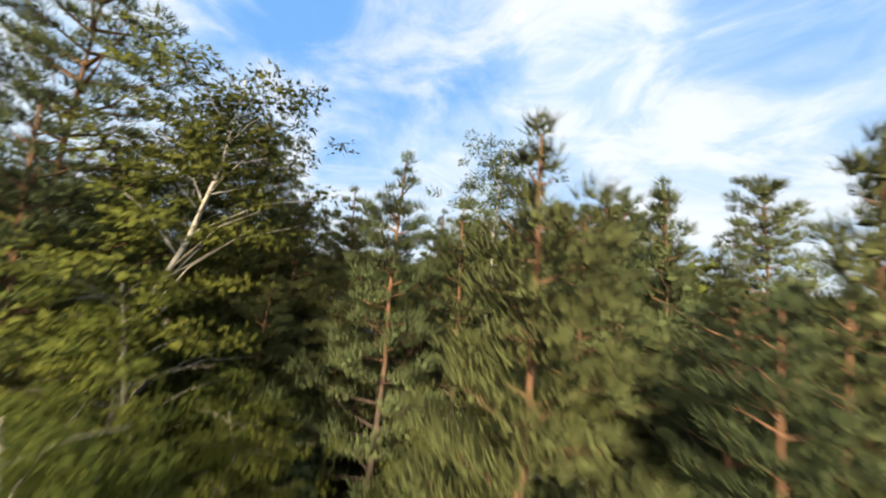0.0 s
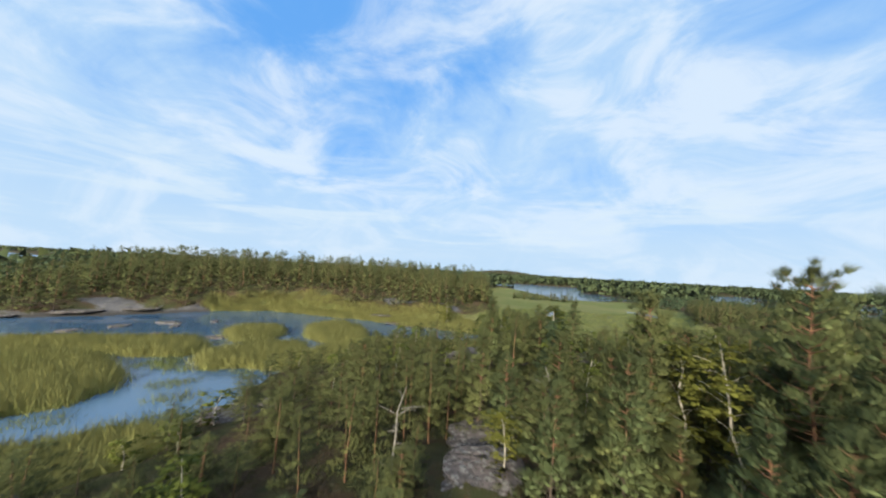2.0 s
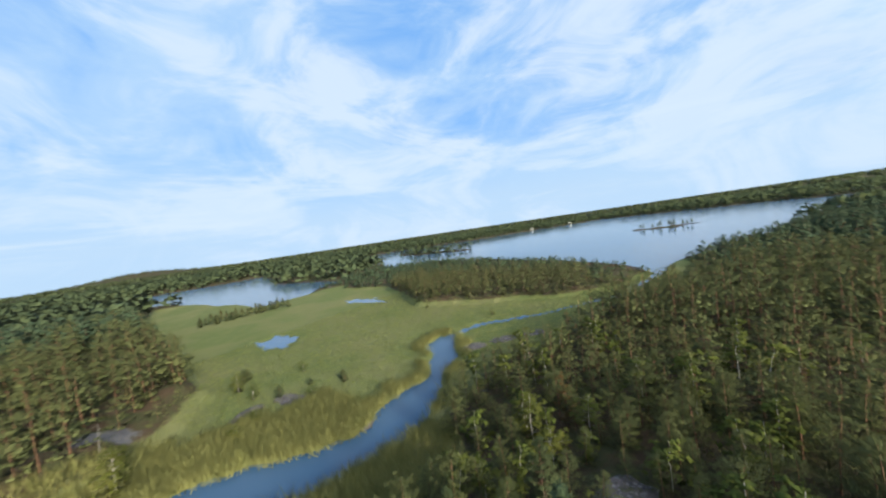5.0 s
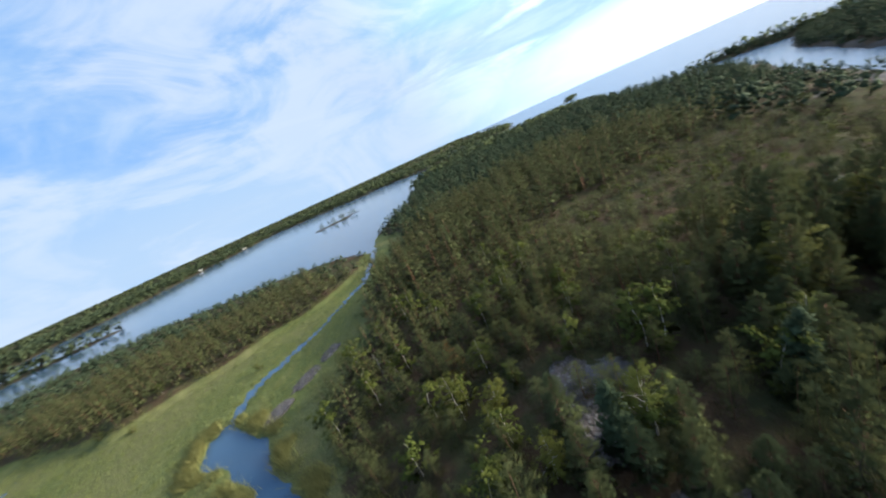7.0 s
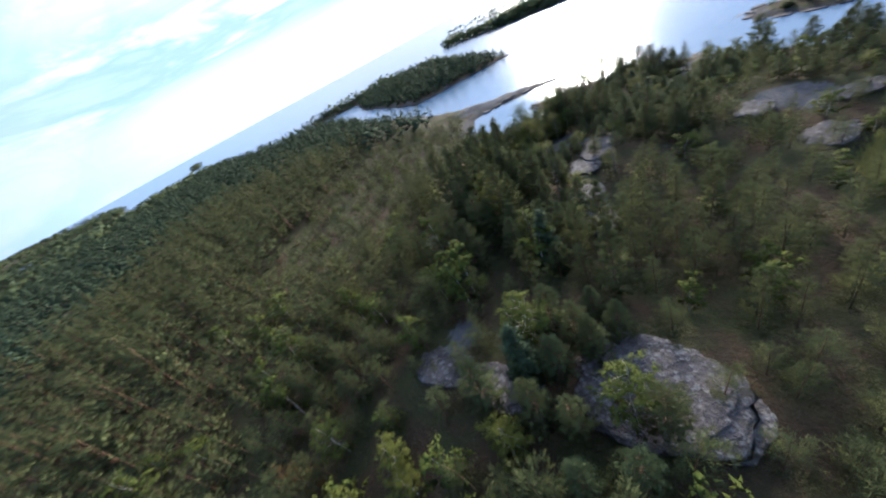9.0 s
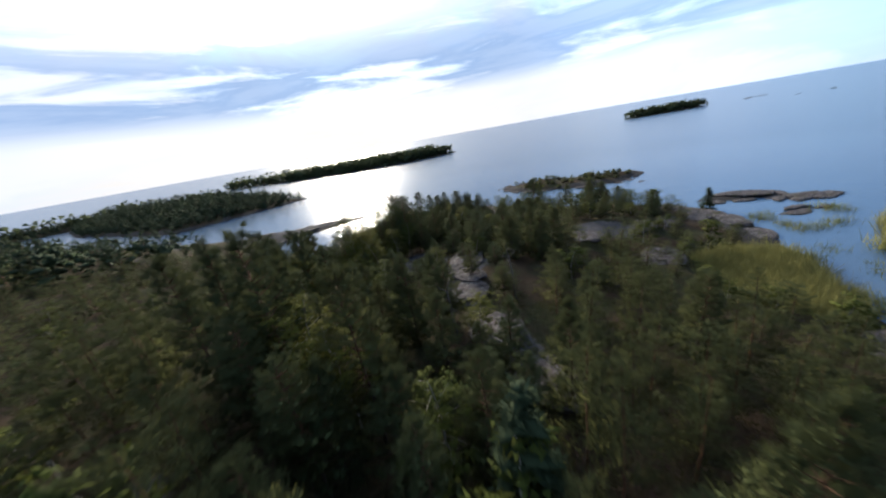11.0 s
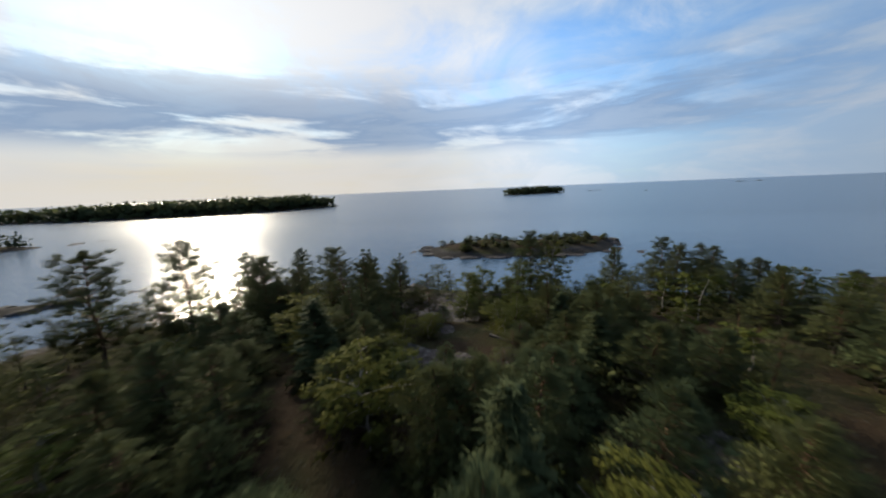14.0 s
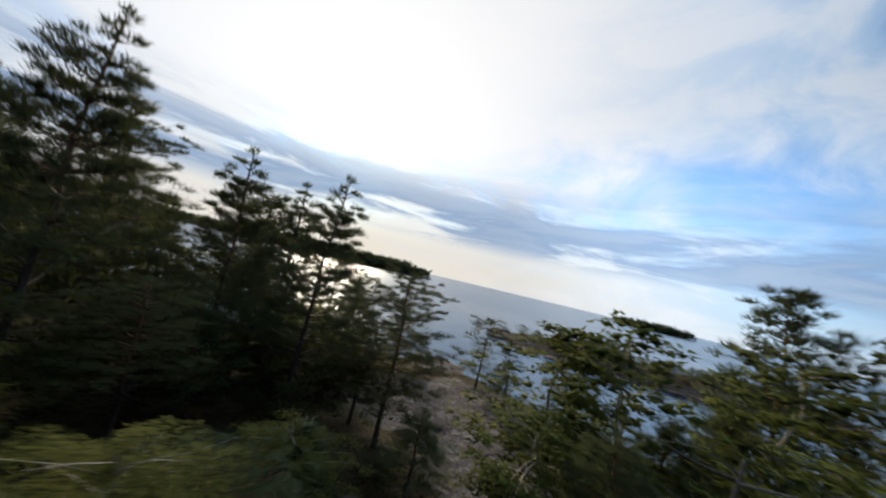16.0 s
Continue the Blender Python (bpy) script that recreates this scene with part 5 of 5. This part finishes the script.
# broken rock along the rims of the islets and the southern spit
rim = random.Random(23)
for line in (ISLANDS["near_islet"], ISLANDS["skerry_a"], ISLANDS["skerry_b"], ISLANDS["skerry_c"], [(-26, -31), (-12, -35), (-4, -33)], [(-19, -54), (-9, -55.5), (3, -53.5), (13, -49)], [(-14, -58), (2, -62), (19, -69)]):
    loop = line + line[:1] if line[0][0] < -60 else line
    for (ax, ay), (bx, by) in zip(loop, loop[1:]):
        pieces_here = max(1, int(math.hypot(bx - ax, by - ay) / 4.5))
        for q in range(pieces_here):
            u = (q + rim.uniform(0.2, 0.8)) / pieces_here
            turn = math.atan2(by - ay, bx - ax) + rim.uniform(-0.5, 0.5)
            set_rock(rim.randint(0, 5), ax + (bx - ax) * u + rim.uniform(-0.6, 0.6), ay + (by - ay) * u + rim.uniform(-0.6, 0.6), rim.uniform(1.4, 2.8), rim.uniform(0.8, 1.5), rim.uniform(0.5, 1.0), turn, 0.3,
                     "broken dark granite at the water's edge", "rim rocks of the islets")


# ---- dead wood ----
def dead_mesh(seed, height):
    rs = np.random.RandomState(seed)
    zs = np.linspace(-0.3, height, 6)
    stem = np.stack([rs.normal(0, 0.06, 6), rs.normal(0, 0.06, 6), zs], 1)
    pieces = [tube(stem, np.linspace(0.11, 0.02, 6), 6)]
    for k in range(9):
        z0 = height * rs.uniform(0.3, 0.95)
        a = rs.uniform(0, 6.28)
        b = np.array([0, 0, z0])
        t = b + np.array([math.cos(a), math.sin(a), rs.uniform(-0.2, 0.5)]) * rs.uniform(0.5, 1.4)
        pieces.append(tube(np.stack([b, (b + t) / 2 + rs.normal(0, 0.08, 3), t]), [0.03, 0.02, 0.005], 3))
    return tri_mesh("dead_tree", *join(pieces), GREY_BARK)


DEAD = [dead_mesh(7, 4.0), dead_mesh(8, 5.5), dead_mesh(9, 2.6)]
for k, x, y, turn in [(1, -5.5, 33.0, 0), (1, 2.5, 35.0, 2), (2, -37.6, -2.4, 1), (1, 45.0, 76.0, 0.4), (1, -3.0, 129.0, 1.2)]:
    ob = new("dead_tree", DEAD[k])
    ob.matrix_world = Matrix.LocRotScale((x, y, height_at(x, y)), Euler((0.05, 0.06, turn)), (1, 1, 1))
    tagged(ob, "bare silver-grey dead tree with broken twigs", "dead tree", "dead trees")
log_path = np.array([[-2.2, 0, 0.16], [-0.8, 0.1, 0.2], [0.8, 0.0, 0.22], [2.3, -0.15, 0.3]])
fallen = new("fallen_log", tri_mesh("fallen_log", *tube(log_path, [0.11, 0.10, 0.08, 0.03], 7), GREY_BARK))
fallen.matrix_world = pose(-31.2, 2.4, height_at(-31.2, 2.4) + 0.1, 0, 2, 82)
tagged(fallen, "bleached grey fallen trunk lying on rocky ground", "log")


# ---- far cottages ----
def box_part(name, root, size, at, mat, label=""):
    bm = bmesh.new()
    bmesh.ops.create_cube(bm, size=1, matrix=Matrix.LocRotScale(at, None, size))
    me = bpy.data.meshes.new(name)
    bm.to_mesh(me)
    bm.free()
    me.materials.append(mat)
    return part(name, me, root, label)


def cottage(x, y, turn, wide, paint, label):
    wide = wide * 0.8
    root = thing("cottage", label, "cottage", pose(x, y, max(0.4, height_at(x, y)), 0, 0, turn), "cottages on the far shore")
    wall = box_part("wall", root, (wide, 7, 3.2), (0, 0, 1.4), paint)
    bm = bmesh.new()
    h = wide / 2 + 0.5
    pts = [(-h, -4, 2.9), (h, -4, 2.9), (0, -4, 4.9), (-h, 4, 2.9), (h, 4, 2.9), (0, 4, 4.9)]
    vs = [bm.verts.new(p) for p in pts]
    for f in ((0, 1, 2), (5, 4, 3), (0, 2, 5, 3), (2, 1, 4, 5), (1, 0, 3, 4)):
        bm.faces.new([vs[q] for q in f])
    me = bpy.data.meshes.new("roof")
    bm.to_mesh(me)
    bm.free()
    me.materials.append(ROOF_TIN)
    roof = part("roof", me, root)
    box_part("chimney", roof, (0.8, 0.8, 1.6), (wide * 0.15, 1.5, 4.8), paint)
    for sx in (-1, 1):
        for q in (-0.25, 0.25):
            box_part("window", root, (0.1, 1.2, 1.3), (sx * (wide / 2 + 0.02), q * 7, 1.7), WINDOW)
    for sy in (-1, 1):
        box_part("window", root, (1.3, 0.1, 1.3), (0, sy * 3.54, 1.7), WINDOW)


def ashore(x, y):
    """The first dry place outward from there."""
    k = 1.0
    while survey(np.array([x * k]), np.array([y * k]))[4][0] < 9 and k < 1.6:
        k += 0.01
    return x * k, y * k


for x, y, turn, wide, paint, label in [(742, 318, 20, 8, WHITE_PAINT, "white wooden cottage with dark roof by the water"), (905, 275, 60, 9, WHITE_PAINT, "white wooden cottage with dark roof by the water"),
                                       (1000, 40, 80, 8, RED_PAINT, "red wooden cottage with dark roof by the water")]:
    cottage(*ashore(x, y), turn, wide, paint, label)

# ---- low bushes on the islets ----
for x, y, h in [(-68, -33, 1.5), (-71, -28, 1.8), (-74, -24, 1.3), (-79, -18, 1.6), (-83, -14, 1.9), (-88, -9, 1.2), (-72, -20, 1.2), (-45.5, -14.5, 1.3), (-47.5, -11, 1.6), (-57, 14, 1.8), (-58, 21, 1.5), (-70, -16, 1.4), (-77, -25, 1.6), (-75, -15, 1.5), (-80, -22, 1.3), (-86, -17, 1.4), (-66, -26, 1.6), (-78, -11, 1.3), (-90, -6, 1.2), (-69, -23, 2.0), (-82, -9, 1.7)]:
    set_tree("birch_tree", 1, x, y, h, x % 6.28, "low green leafy bush on bare granite", bush="leafy_bush")

scatter = random.Random(41)
for k in range(60):
    u, v = scatter.uniform(0.06, 0.94), scatter.uniform(-1, 1)
    x, y = -66 - 28 * u + v * 3.4, -31 + 25 * u + v * 4.6
    if height_at(x, y) > 0.5:
        set_tree("pine_tree", k % 3, x, y, scatter.uniform(0.8, 1.5), scatter.uniform(0, 6.28), "low dark green juniper bush on a granite islet", light=True, bush="juniper_bush")

# ---- one withered pine above the marsh ----
DRY = foliage_material("withered_needles", (0.120, 0.070, 0.030), (0.165, 0.105, 0.040), (0.200, 0.140, 0.055), 0.15)
withered = Kind("withered_pine", *pine(77, 9, 0.1, 1.6, 54, 20, 0.34, 0.07, size=0.42, core=0.35), PINE_BARK, DRY)
for x, y, h in ((33.0, 66.2, 7.6), (66.0, 74.0, 6.5)):
    root = thing("pine_tree", "withered young pine with rust-yellow needles", "pine tree", pose(x, y, height_at(x, y) - 0.1, 0, 0, 40))
    root.scale = (1.0, 1.0, h / 9.0)
    part("trunk", withered.trunk, root)
    part("crown", withered.crown, root)

# ---- saplings out on the marsh ----
for k, (x, y, h) in enumerate([(28, 120, 2.6), (24, 127, 3.2), (17, 122, 2.2), (35, 118, 2.0), (12, 119, 2.8), (31, 126, 1.8), (21, 133, 3.4), (102, 143, 3.0), (105, 136, 3.8), (108, 128, 3.4), (100, 150, 2.6), (112, 112, 3.0), (96, 141, 2.2), (24, 145, 4.2), (35, 136, 3.0), (36, 120, 2.6), (21, 141, 4.8), (26, 148, 3.2), (89, 106, 2.4)]):
    set_tree(("birch_tree", "pine_tree")[k % 2], k % 3, x, y, h, k * 1.7, "low green sapling standing in the marsh", light=True)
for k in range(24):
    x = 48 + (k * 37 % 25) * 1.75
    y = 258 - (x - 48) * 0.32 + (k * 53 % 17) * 0.6
    set_tree("pine_tree", k % 3, x, y, 4.6 + (k * 29 % 7) * 0.4, k * 2.1, "small pine in a clump on the open marsh", light=True)

# ---- pines on the islet in the bay ----
for x, y, h in [(444, 34, 6.5), (446, 38, 5.0), (445, 42, 5.5), (441, 50, 7.0), (444, 53, 6.0), (446, 55, 6.5), (440, 63, 7.5), (443, 66, 5.0), (443, 71, 5.0), (441, 80, 6.5), (440, 83, 5.0)]:
    set_tree("pine_tree", int(y) % 3, x, y, h, y % 6.28, "windswept pine on a bare islet in the bay", light=True)
